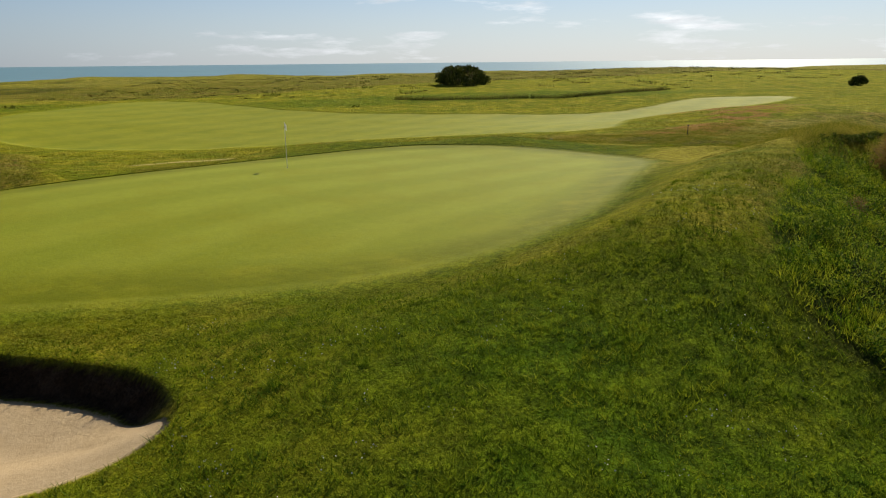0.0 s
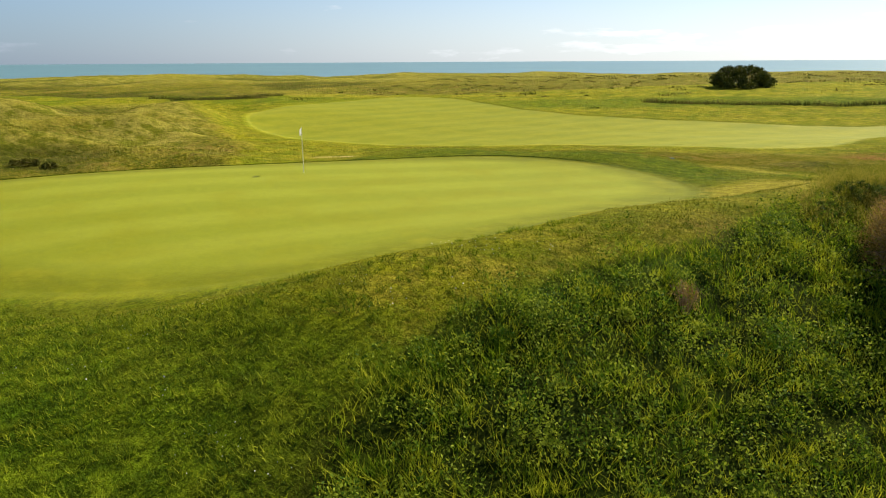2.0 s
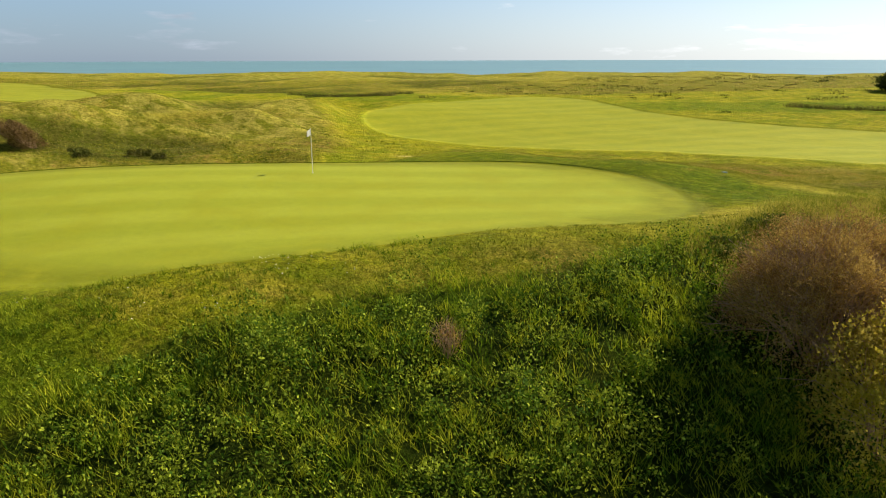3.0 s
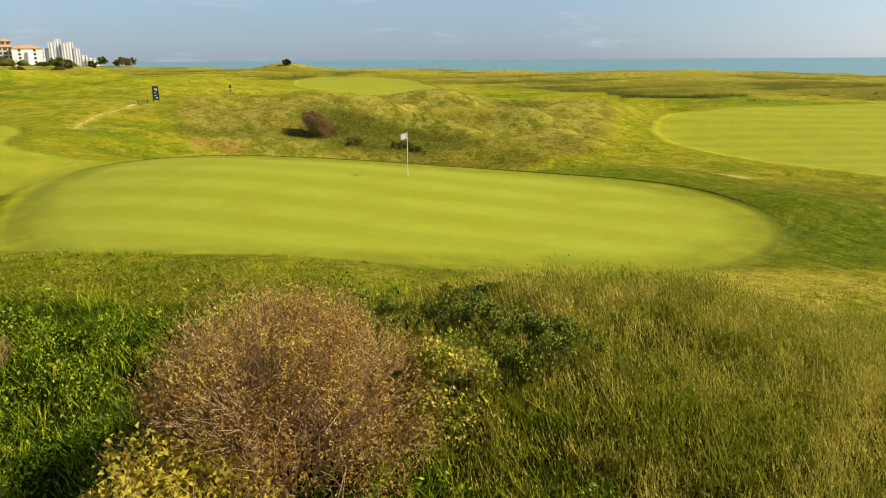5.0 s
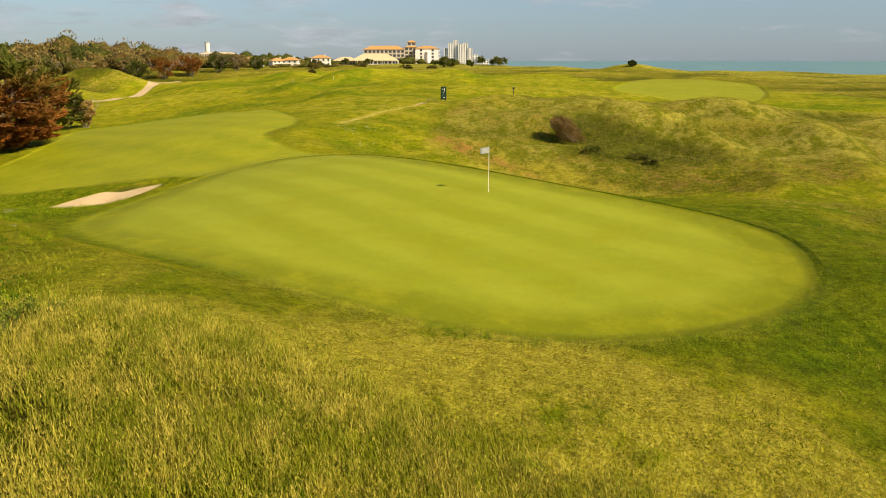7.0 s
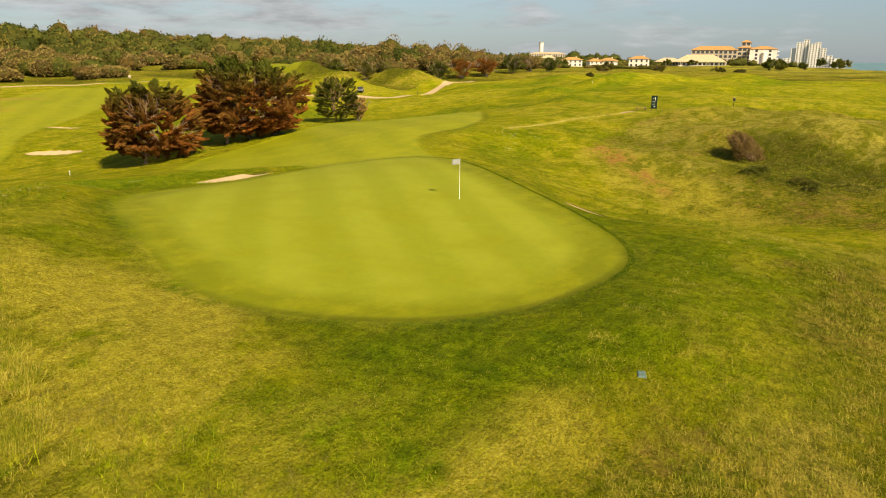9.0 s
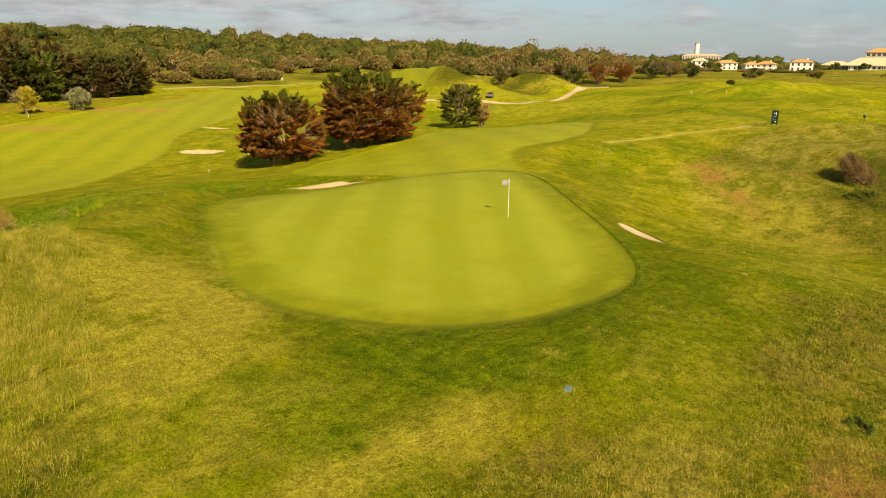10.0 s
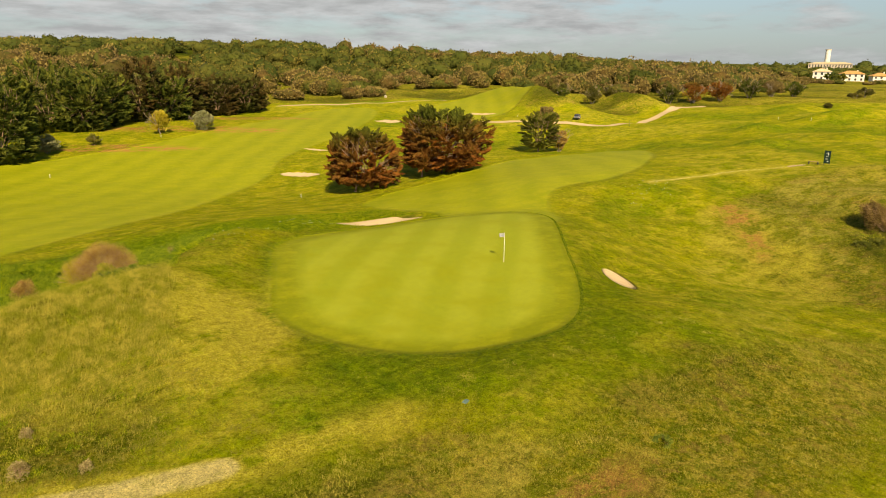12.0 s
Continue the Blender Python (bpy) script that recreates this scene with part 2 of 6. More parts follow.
    dry = m.mix(m.math("MULTIPLY", m.step(m.attr("dry"), 1.2, 1.5), 0.75), dry, (0.66, 0.56, 0.25))
    c = m.mix(df, c, dry)
    # fairways in mowing stripes
    turn = m.add("ShaderNodeMapping", Vector=p)
    turn.inputs["Rotation"].default_value = (0, 0, radians(39))
    fs = m.add("ShaderNodeTexWave", Vector=turn.outputs["Vector"], Scale=0.05, Distortion=1.6, Detail=2.0)
    fs.wave_type, fs.bands_direction = "BANDS", "X"
    fair = m.mix(m.math("MULTIPLY", fs.outputs["Fac"], 0.7), (0.20, 0.23, 0.010), (0.265, 0.285, 0.015))
    fair = m.mix(m.math("MULTIPLY", m.step(streak, 0.4, 0.7), 0.5), fair, (0.28, 0.295, 0.017))
    ff = m.step(m.math("ADD", m.attr("fairway"), m.math("MULTIPLY", wob, 5.0)), -5.0, 3.0)
    c = m.mix(m.math("MULTIPLY", ff, 0.85), c, fair)
    # collar and putting green
    edge = m.math("ADD", m.attr("putting"), m.math("MULTIPLY", wob, 0.55))
    collar = m.mix(m.step(streak, 0.42, 0.62), (0.16, 0.182, 0.008), (0.225, 0.238, 0.012))
    collar = m.mix(m.math("MULTIPLY", mat, 0.4), collar, (0.165, 0.195, 0.008))
    c = m.mix(m.step(edge, -0.12, 0.12), c, collar)
    turn = m.add("ShaderNodeMapping", Vector=p)
    turn.inputs["Rotation"].default_value = (0, 0, radians(46))
    gs = m.add("ShaderNodeTexWave", Vector=turn.outputs["Vector"], Scale=0.085, Distortion=0.8, Detail=1.0)
    gs.wave_type, gs.bands_direction = "BANDS", "X"
    putt = m.mix(m.step(gs.outputs["Fac"], 0.1, 0.9), (0.228, 0.266, 0.019), (0.262, 0.298, 0.026))
    putt = m.mix(m.math("MULTIPLY", m.step(m.noise(p, 0.3, 5.0, 0.6), 0.42, 0.68), 0.6), putt, (0.225, 0.24, 0.011))
    putt = m.mix(m.math("MULTIPLY", m.step(m.noise(p, 14.0, 3.0, 0.7), 0.4, 0.7), 0.1), putt, (0.16, 0.19, 0.008))
    c = m.mix(m.step(m.math("ADD", edge, m.math("MULTIPLY", m.math("SUBTRACT", m.noise(p, 0.15, 2.0), 0.5), 2.5)), 0.9, 2.6), c, putt)
    # rings left by mowing round the green
    ring = m.math("SINE", m.math("MULTIPLY", m.math("ADD", m.attr("putting"), m.math("MULTIPLY", wob, 0.9)), 3.7))
    band = m.math("MULTIPLY", m.step(m.attr("putting"), -6.0, -1.0), m.math("SUBTRACT", 1.0, m.math("MULTIPLY", m.step(m.attr("putting"), -0.2, 0.5), 0.75)))
    ring = m.math("MULTIPLY", m.math("MULTIPLY", m.step(ring, -0.2, 0.9), m.math("MULTIPLY", band, m.math("SUBTRACT", 1.0, m.step(m.attr("putting"), 2.5, 4.0)))), m.step(m.noise(p, 0.12, 3.0), 0.4, 0.6))
    c = m.mix(m.math("MULTIPLY", ring, 0.5), c, (0.125, 0.165, 0.007))
    # bracken, bare soil and the bunker wall's shadow painted in the soil colour
    c = m.mix(m.math("MULTIPLY", m.math("MULTIPLY", m.attr("bracken"), m.step(streak, 0.44, 0.55)), 0.85), c, (0.36, 0.18, 0.055))
    c = m.mix(m.attr("soil_shade"), c, m.mix(m.step(mid, 0.4, 0.6), (0.034, 0.023, 0.014), (0.065, 0.045, 0.028)))
    # sand
    sand = m.mix(m.step(m.math("ADD", m.math("MULTIPLY", mid, 0.6), m.math("MULTIPLY", fine, 0.4)), 0.35, 0.65), (0.48, 0.365, 0.215), (0.54, 0.42, 0.26))
    c = m.mix(m.step(m.math("ADD", m.attr("sand"), m.math("MULTIPLY", m.math("SUBTRACT", fine, 0.5), 0.25)), -0.05, 0.05), c, sand)
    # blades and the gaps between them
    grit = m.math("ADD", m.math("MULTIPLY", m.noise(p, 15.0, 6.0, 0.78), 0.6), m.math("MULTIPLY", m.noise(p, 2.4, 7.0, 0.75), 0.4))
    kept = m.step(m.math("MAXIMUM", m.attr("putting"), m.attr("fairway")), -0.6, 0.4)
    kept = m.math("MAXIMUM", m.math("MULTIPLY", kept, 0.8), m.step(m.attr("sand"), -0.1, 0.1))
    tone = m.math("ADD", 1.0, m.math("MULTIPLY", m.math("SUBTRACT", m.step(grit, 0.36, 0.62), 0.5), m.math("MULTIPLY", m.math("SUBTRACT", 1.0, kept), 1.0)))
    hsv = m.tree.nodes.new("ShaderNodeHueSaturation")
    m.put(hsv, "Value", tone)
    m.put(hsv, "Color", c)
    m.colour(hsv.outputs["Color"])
    mown = m.step(m.math("MAXIMUM", m.attr("putting"), m.attr("fairway")), -1.0, 0.5)
    m.put(m.bsdf, "Roughness", m.math("SUBTRACT", 0.95, m.math("MULTIPLY", mown, 0.25)))
    m.put(m.bsdf, "Specular IOR Level", m.math("ADD", 0.03, m.math("MULTIPLY", mown, 0.02)))
    keep = m.math("SUBTRACT", 1.0, m.step(m.math("MAXIMUM", m.attr("putting"), m.attr("fairway")), -1.0, 0.5))
    h = m.math("ADD", m.math("ADD", fine, m.math("MULTIPLY", blade, 0.5)), m.math("MULTIPLY", m.math("ADD", mid, tuft), 1.3))
    soft = m.math("SUBTRACT", 1.0, m.math("MULTIPLY", m.step(m.attr("sand"), -0.1, 0.1), 0.93))
    m.bump(m.math("MULTIPLY", m.math("MULTIPLY", h, m.math("ADD", 0.04, keep)), soft), 1.0, 0.2)
    return m.mat


MAT_TURF = ground_material()
MAT_SEA = Nodes("sea", 0.28, 0.0, 0.5)
_p = MAT_SEA.world_place()
MAT_SEA.colour(MAT_SEA.mix(MAT_SEA.step(MAT_SEA.noise(_p, 0.004, 4.0, 0.6, (1, 4, 1)), 0.35, 0.7), (0.09, 0.20, 0.175), (0.13, 0.26, 0.22)))
MAT_SEA.bump(MAT_SEA.noise(_p, 0.15, 5.0, 0.6), 0.5, 0.6)
MAT_SEA = MAT_SEA.mat
MAT_GRASS = leafy("tall_grass", (0.13, 0.17, 0.009), (0.35, 0.35, 0.03), (0.48, 0.41, 0.075), patch=1.0, through=0.28)
MAT_STRAW = leafy("pale_dune_grass", (0.15, 0.16, 0.018), (0.27, 0.245, 0.045), (0.36, 0.305, 0.075), patch=0.08, through=0.4)
MAT_WEED = leafy("weed_leaves", (0.035, 0.09, 0.006), (0.16, 0.27, 0.017), (0.32, 0.39, 0.03), patch=1.5, through=0.32, roughness=0.7)
MAT_COARSE = leafy("coarse_grass", (0.05, 0.125, 0.004), (0.26, 0.38, 0.012), (0.46, 0.50, 0.025), patch=1.6, through=0.38)
MAT_BROWN = leafy("withered_leaves", (0.20, 0.11, 0.03), (0.42, 0.26, 0.07), (0.52, 0.38, 0.10), patch=1.3, through=0.3)
MAT_BRAMBLE = leafy("bramble_leaves", (0.05, 0.085, 0.012), (0.15, 0.20, 0.025), (0.24, 0.28, 0.035), patch=1.5, through=0.15)
MAT_DUNEBROWN = leafy("dune_bush_leaves", (0.085, 0.055, 0.018), (0.20, 0.13, 0.042), (0.25, 0.175, 0.055), patch=1.3, through=0.1)
MAT_YELLOW = leafy("yellow_leaves", (0.36, 0.31, 0.025), (0.58, 0.50, 0.05), (0.48, 0.38, 0.07), patch=0.9, through=0.4)
MAT_CYPRESS = leafy("cypress_foliage", (0.15, 0.055, 0.014), (0.42, 0.15, 0.028), (0.21, 0.11, 0.025), patch=0.30, through=0.22, top=(7.0, 11.4, (0.085, 0.105, 0.016)))
MAT_PINE = leafy("pine_foliage", (0.03, 0.05, 0.009), (0.085, 0.115, 0.017), (0.13, 0.14, 0.022), patch=0.3, through=0.1)
MAT_OLIVE = leafy("olive_foliage", (0.07, 0.09, 0.014), (0.17, 0.175, 0.026), (0.16, 0.15, 0.025), patch=0.3, through=0.1)
MAT_SILVER = leafy("silver_foliage", (0.19, 0.20, 0.10), (0.32, 0.32, 0.18), (0.24, 0.24, 0.10), patch=0.5, through=0.1)
MAT_THISTLE = leafy("dried_thistle", (0.17, 0.135, 0.05), (0.33, 0.27, 0.11), (0.40, 0.34, 0.15), patch=2.0, through=0.1)
MAT_WOODS = leafy("woodland_foliage", (0.052, 0.058, 0.013), (0.165, 0.148, 0.034), (0.19, 0.16, 0.036), patch=0.04, through=0.1)
MAT_PALEBARK = plain("pale_bark", (0.20, 0.12, 0.075), (0.34, 0.23, 0.15), 3.0, 0.9, 0.5)
MAT_RUST = leafy("rusty_conifer_foliage", (0.06, 0.048, 0.014), (0.15, 0.085, 0.026), (0.06, 0.07, 0.014), patch=0.12, through=0.1)
MAT_WOODBROWN = leafy("bare_thicket", (0.12, 0.088, 0.036), (0.31, 0.225, 0.085), (0.25, 0.195, 0.058), patch=0.05, through=0.1)
MAT_WOODDARK = leafy("dark_woodland_foliage", (0.035, 0.05, 0.01), (0.10, 0.115, 0.02), (0.085, 0.09, 0.018), patch=0.05, through=0.1)
MAT_BARK = plain("bark", (0.16, 0.12, 0.085), (0.30, 0.25, 0.19), 3.0, 0.9, 0.5)
MAT_TWIG = plain("twigs", (0.24, 0.15, 0.08), (0.42, 0.29, 0.17), 3.0, 0.9, 0.3)
MAT_WHITE = plain("white_render", (0.62, 0.60, 0.56), (0.72, 0.70, 0.66), 0.4, 0.85, 0.1)
MAT_CREAM = plain("cream_render", (0.42, 0.37, 0.30), (0.52, 0.46, 0.37), 0.4, 0.85, 0.1)
MAT_TILE = plain("ochre_roof_tiles", (0.42, 0.22, 0.08), (0.56, 0.33, 0.13), 0.8, 0.85, 0.4)
MAT_SANDROOF = plain("pale_ochre_roof", (0.50, 0.40, 0.25), (0.60, 0.49, 0.33), 0.8, 0.85, 0.4)
MAT_GLASS = plain("dark_glass", (0.03, 0.035, 0.045), (0.06, 0.07, 0.08), 0.5, 0.15, 0.0, 0.0, 0.5)
MAT_POLE = plain("white_painted_pole", (0.72, 0.72, 0.68), (0.82, 0.82, 0.78), 5.0, 0.4, 0.05)
MAT_FLAG = leafy("white_flag_cloth", (0.74, 0.75, 0.78), (0.84, 0.84, 0.85), (0.8, 0.8, 0.8), through=0.5)
MAT_NAVY = plain("navy_print", (0.02, 0.035, 0.10), (0.04, 0.06, 0.15), 8.0, 0.8, 0.1)
MAT_BOARD = plain("dark_green_board", (0.008, 0.022, 0.016), (0.014, 0.034, 0.025), 5.0, 0.8, 0.05, 0.0, 0.1)
MAT_DARK = plain("dark_metal", (0.02, 0.022, 0.024), (0.04, 0.042, 0.045), 8.0, 0.5, 0.1)
MAT_PETAL = plain("white_petals", (0.75, 0.75, 0.70), (0.85, 0.85, 0.80), 9.0, 0.8, 0.0)
MAT_CAR = plain("grey_car_paint", (0.10, 0.12, 0.16), (0.14, 0.16, 0.2), 1.0, 0.3, 0.0, 0.2, 0.5)
MAT_BLUE = plain("pale_blue_plastic", (0.10, 0.17, 0.15), (0.14, 0.22, 0.19), 5.0, 0.6, 0.1)
MAT_RUBBER = plain("rubber", (0.015, 0.015, 0.016), (0.03, 0.03, 0.03), 9.0, 0.85, 0.2)


# ---- lie of the land ----
RISES_A = [
    (-274.2, 48.7, -0.93, 100), (-300, -150, 1.61, 100), (-150, 170, 1.33, 100), (-250, 140, 2.1, 100),
    (150, -50, 1.23, 100), (40, 210, 2.31, 60), (100, -180, -1.8, 60), (-52.6, -167.8, -1.53, 60),
    (-200, -200, 2.47, 60), (-180, 80, -1.55, 60), (100, 120, 0.62, 60), (20, -160, -3.76, 60),
    (-250, -80, 2.05, 60), (0, -220, 1.25, 60), (-274.2, 48.7, 2.15, 60), (-30, -110, -2.39, 35),
    (-85.4, -78.8, -3.49, 35), (-40, 70, -1.9, 35), (-127.7, -35.6, 3.34, 35), (60, -60, -2.33, 35),
    (13, 123, 0.58, 35), (-31.5, -150.9, 4.44, 35), (-152.8, -75.4, 0.74, 35), (60, 90, -0.75, 35),
]
RISES_B = [
    (-52.6, -167.8, -2.03, 35), (-122, -74.9, -2.2, 35), (-76.6, -21.1, 1.38, 22), (8.5, -84.4, -1.73, 22),
    (-192.4, -114.8, -3.48, 22), (0, 60, -1.1, 22), (-48, -72, 1.16, 22), (-60, 60, 1.17, 22),
    (19, -7, 0.26, 14), (36.6, 57.9, -1.52, 14), (-20.2, -57.9, -1.63, 14), (-46.1, -30.2, 1.11, 14),
    (-15, 30, -1.35, 14), (-57.4, 31.7, 2.04, 14), (-44.6, 41.7, -2.26, 14), (-14.6, -75.5, -1.21, 14),
    (38, 35, 0.17, 14), (3.2, -53.8, -0.89, 14), (-25.3, 9.6, -1.76, 9), (-8, -6, 1.74, 9),
    (-26.6, -25.5, 0.93, 9), (-58.8, -12.1, -0.57, 9), (-40.5, 10.4, -1.44, 9), (-27.6, 2.1, -1.55, 9),
]
RISES_C = [
    (40, 5, 0.21, 9), (-15, -33, -0.36, 9), (8, -32, 0.93, 9), (-38.9, -5.2, -0.43, 6),
    (0.8, 13.9, 1.18, 6), (10, 0, 0.81, 6), (-46.2, 9.3, 1.08, 6), (-38.1, -15.2, 0.34, 6),
    (24.5, -5.3, 2.57, 4), (13.3, -17.5, 2.4, 4), (12.2, 13.9, 1, 4), (18.1, -10.7, 2.13, 4),
    (23.9, 4.4, 1.1, 4), (33, -6.5, 1.56, 4), (3.9, -22.6, 1.03, 4), (-33.5, -11.9, -1, 4),
    (20, 14.7, 0.31, 4), (-0.2, -23.6, -0.82, 4), (16.7, 4.9, 0.2, 4), (14, -22.1, -0.58, 4),
    (8.8, -14, -0.16, 4), (-37.6, 13.7, 0.52, 4), (0, 0, 0.16, 4), (-2.4, 15.7, 0.3, 4),
]
RISES = np.array(RISES_A + RISES_B + RISES_C)
GREEN = np.array([(16, -5.2), (17.4, -2.4), (18.5, 0.3), (18.4, 3), (17.2, 6), (15.2, 8.9), (12.6, 10.6), (9, 11.5), (6, 11.4), (2.5, 9.7), (-2, 5.4),
                  (-7.3, -0.8), (-12.5, -6.4), (-16, -11), (-15.6, -14.8), (-11.5, -17), (-6, -18.3), (0, -18), (5.6, -17.4), (9.2, -15.8), (12.4, -12.6), (14.2, -9)], float)
BUNKER = np.array([(1.7, -23.3), (1.2, -22.4), (0.4, -21.4), (-1.2, -20.5), (-3.3, -20.0), (-6, -19.9), (-8.0, -20.0), (-9.3, -20.4), (-9.3, -21.3), (-8.4, -22.8), (-7, -24), (-4.5, -25.3), (-0.7, -25.0),
                   (0.9, -24.5), (1.5, -23.9)], float)
MOUNDS = [(-147, -137, 4.9, 12, 9, 60), (-156, -160, 3.8, 18, 10, 75), (-181, -128, 4.6, 10, 8, 30), (-155, -104, -3.0, 16, 9, 35), (-122, -47, 1.7, 6, 4, 20), (-175, -64, 1.9, 9, 6, 10), (-147, -41, 1.9, 10, 6, -15), (-166, -33, 1.8, 14, 5, -25),
          (-199, -64, 1.6, 8, 5, 20), (-93, -30, 1.1, 6, 4, 30), (-100, -52, 0.9, 7, 4, 40), (-152, -81, 1.0, 8, 5, 20), (-288, 52, 2.6, 15, 10, 0), (-130, -10, 1.3, 9, 5, -20), (-215, -20, 1.8, 16, 8, 10), (-240, -60, 1.6, 12, 8, 30),
          (-9, 5.5, -0.7, 4.5, 3.0, 45), (-44, 13, -0.8, 10, 5, 50), (-60, 27, 0.5, 9, 4, 30), (-110, -22, 1.0, 5, 3.5, 10), (-330, 80, 2.4, 22, 9, 20), (-360, 30, 2.0, 14, 9, 0)]
FAIRWAYS = [
    np.array([(-50, 58), (-52, 72), (-43, 100), (-30, 97), (-13, 80), (12, 68), (36, 67), (55, 83), (70, 79), (60, 68), (45, 63), (35, 55), (30, 42), (24, 30), (5, 39), (-10, 41), (-26, 42), (-40, 48)], float),
    np.array([(36, -30), (19, -40), (6, -56), (-8, -74), (-19, -82), (-30, -100), (-60, -125), (-95, -160), (-104, -182), (-85, -185), (-60, -163), (-15, -128), (18, -116), (60, -100), (60, -45)], float),
    np.array([(-5, -14), (-9, -8), (-14.6, -7.0), (-20, -14.5), (-26, -20), (-31.5, -22), (-38, -20.5), (-50, -25), (-71, -37), (-92, -56), (-86, -66), (-54, -56), (-38, -48), (-20, -45), (-11, -38), (-9, -30), (-11, -20)], float),
    np.array([(-215, 42), (-190, 72), (-120, 53), (-92, 41), (-82, 33), (-102, 27), (-137, 22)], float),
    np.array([(-90, -140), (-130, -172), (-165, -178), (-175, -160), (-130, -135), (-110, -128)], float),
]
WILD = [
    np.array([(15.2, -23), (14.2, -20.6), (15, -17.8), (17.6, -13.9), (19.6, -11.8), (21.2, -8), (22, -4.4), (23, -0.5), (24.5, 3), (26, 7), (28, 10.6), (60, 12), (60, -42), (30, -30), (20, -25.5)], float),
    np.array([(60, 14), (29, 14.5), (24.8, 14.6), (20.2, 15.4), (16.5, 16.6), (13, 18.2), (8, 18), (3, 16.8), (-4, 17.8), (-12, 19), (-19, 23), (-12, 26), (10, 27), (30, 28), (60, 38)], float),
    np.array([(-30, -1), (-42, -8), (-62, -9), (-80, 2), (-77, 10), (-68, 22), (-62, 29), (-66, 40), (-64, 50), (-55, 53), (-45, 46), (-36, 37), (-26, 28), (-22, 20), (-26, 8)], float),
    np.array([(-137, -152), (-131, -128), (-160, -118), (-195, -113), (-207, -135), (-184, -150), (-166, -180), (-148, -170)], float),
]
CREST = [(-80, 2), (-77, 10), (-68, 22), (-62, 29), (-66, 40), (-64, 50), (-55, 53)]
RIDGES = [[(-61, 10.6), (-56, 17), (-50.6, 21.2), (-41.7, 23), (-33, 23.5), (-24, 23)], [(-62, 29), (-51, 28.7), (-48, 33), (-41, 34.9), (-30, 32)], [(-56, 17), (-52, 26), (-51, 28.7)], [(-64, 50), (-56, 44), (-50, 42), (-42, 42)]]
COAST = Vector((-0.42, 0.907))        # the way to the sea
SEA_LEVEL = -12.0


def outline_distance(poly, x, y):
    """Signed distance to a closed outline, positive inside."""
    d, inside = np.full(x.shape, 1e9), np.zeros(x.shape, bool)
    for i in range(len(poly)):
        a, b = poly[i], poly[(i + 1) % len(poly)]
        ex, ey = b - a
        wx, wy = x - a[0], y - a[1]
        t = np.clip((wx * ex + wy * ey) / (ex * ex + ey * ey), 0, 1)
        d = np.minimum(d, np.hypot(wx - t * ex, wy - t * ey))
        inside ^= ((a[1] > y) != (b[1] > y)) & (x < ex * (y - a[1]) / (ey if ey else 1e-9) + a[0])
    return np.where(inside, d, -d)


def rounded(poly, steps=4):
    """The outline with its corners cut round."""
    for _ in range(steps):
        q = np.roll(poly, -1, 0)
        poly = np.stack([poly * 0.75 + q * 0.25, poly * 0.25 + q * 0.75], 1).reshape(-1, 2)
    return poly


GREEN, BUNKER = rounded(GREEN, 2), rounded(BUNKER, 2)
FAIRWAYS = [rounded(p, 2) for p in FAIRWAYS]
WILD = [rounded(p, 2) for p in WILD]


def ease(v, lo, hi):
    t = np.clip((v - lo) / (hi - lo), 0, 1)
    return t * t * (3 - 2 * t)


def line_distance(pts, x, y):
    d = np.full(x.shape, 1e9)
    for a, b in zip(pts[:-1], pts[1:]):
        ex, ey = b[0] - a[0], b[1] - a[1]
        t = np.clip(((x - a[0]) * ex + (y - a[1]) * ey) / (ex * ex + ey * ey), 0, 1)
        d = np.minimum(d, np.hypot(x - a[0] - t * ex, y - a[1] - t * ey))
    return d


def blob(x, y, cx, cy, rx, ry, turn):
    """Signed distance, roughly, to an ellipse; positive inside."""
    c, s = math.cos(radians(turn)), math.sin(radians(turn))
    u, v = (x - cx) * c + (y - cy) * s, -(x - cx) * s + (y - cy) * c
    return (1 - np.hypot(u / rx, v / ry)) * min(rx, ry)


FAR_BUNKERS = [(-24.8, -81, 4.2, 1.7, 120), (-42, -106.5, 3.2, 1.4, 120), (-87.5, -145, 4.4, 2.6, 140), (-119, -138, 5.0, 2.0, 140), (-7.4, 4.8, 2.0, 0.95, 66)]
SAND_WAYS = [([(-108, -124), (-116, -114), (-124, -106), (-129, -94), (-142, -96), (-160, -105), (-172, -107), (-193, -115), (-206, -114)], 1.5),
             ([(-80, -203), (-95, -198), (-110, -193), (-134, -177)], 1.6), ([(-70.5, -11.8), (-68, -12.6)], 0.4)]
DITCHES = [[(4, 92), (10, 88.5), (21, 87.5), (32, 86), (55, 100)], [(-80, 70), (-63, 82)], [(-73, 68), (-65, 89)]]
WORN_WAYS = [([(36, 10.0), (30, 11.6), (26.5, 12.5)], 0.75), ([(-41, -17.2), (-50, -17.5), (-59, -16), (-69, -12), (-72, -4), (-80, 0.5), (-95, 3)], 0.2),
             ([(-18.5, 28.8), (-14.3, 30.1), (-9.1, 30.4), (-6.5, 29.6)], 0.35), ([(26, 12.9), (24, 13.0), (21, 13.3), (19, 13.5)], 0.5)]


def plateau(x, y):
    u, v = x / 10, y / 10
    return -0.04 - 0.121 * u - 0.322 * v - 0.24 * u * u + 0.279 * u * v - 0.208 * v * v + 0.172 * u ** 3 - 0.281 * u * u * v + 0.272 * u * v * v + 0.115 * v ** 3


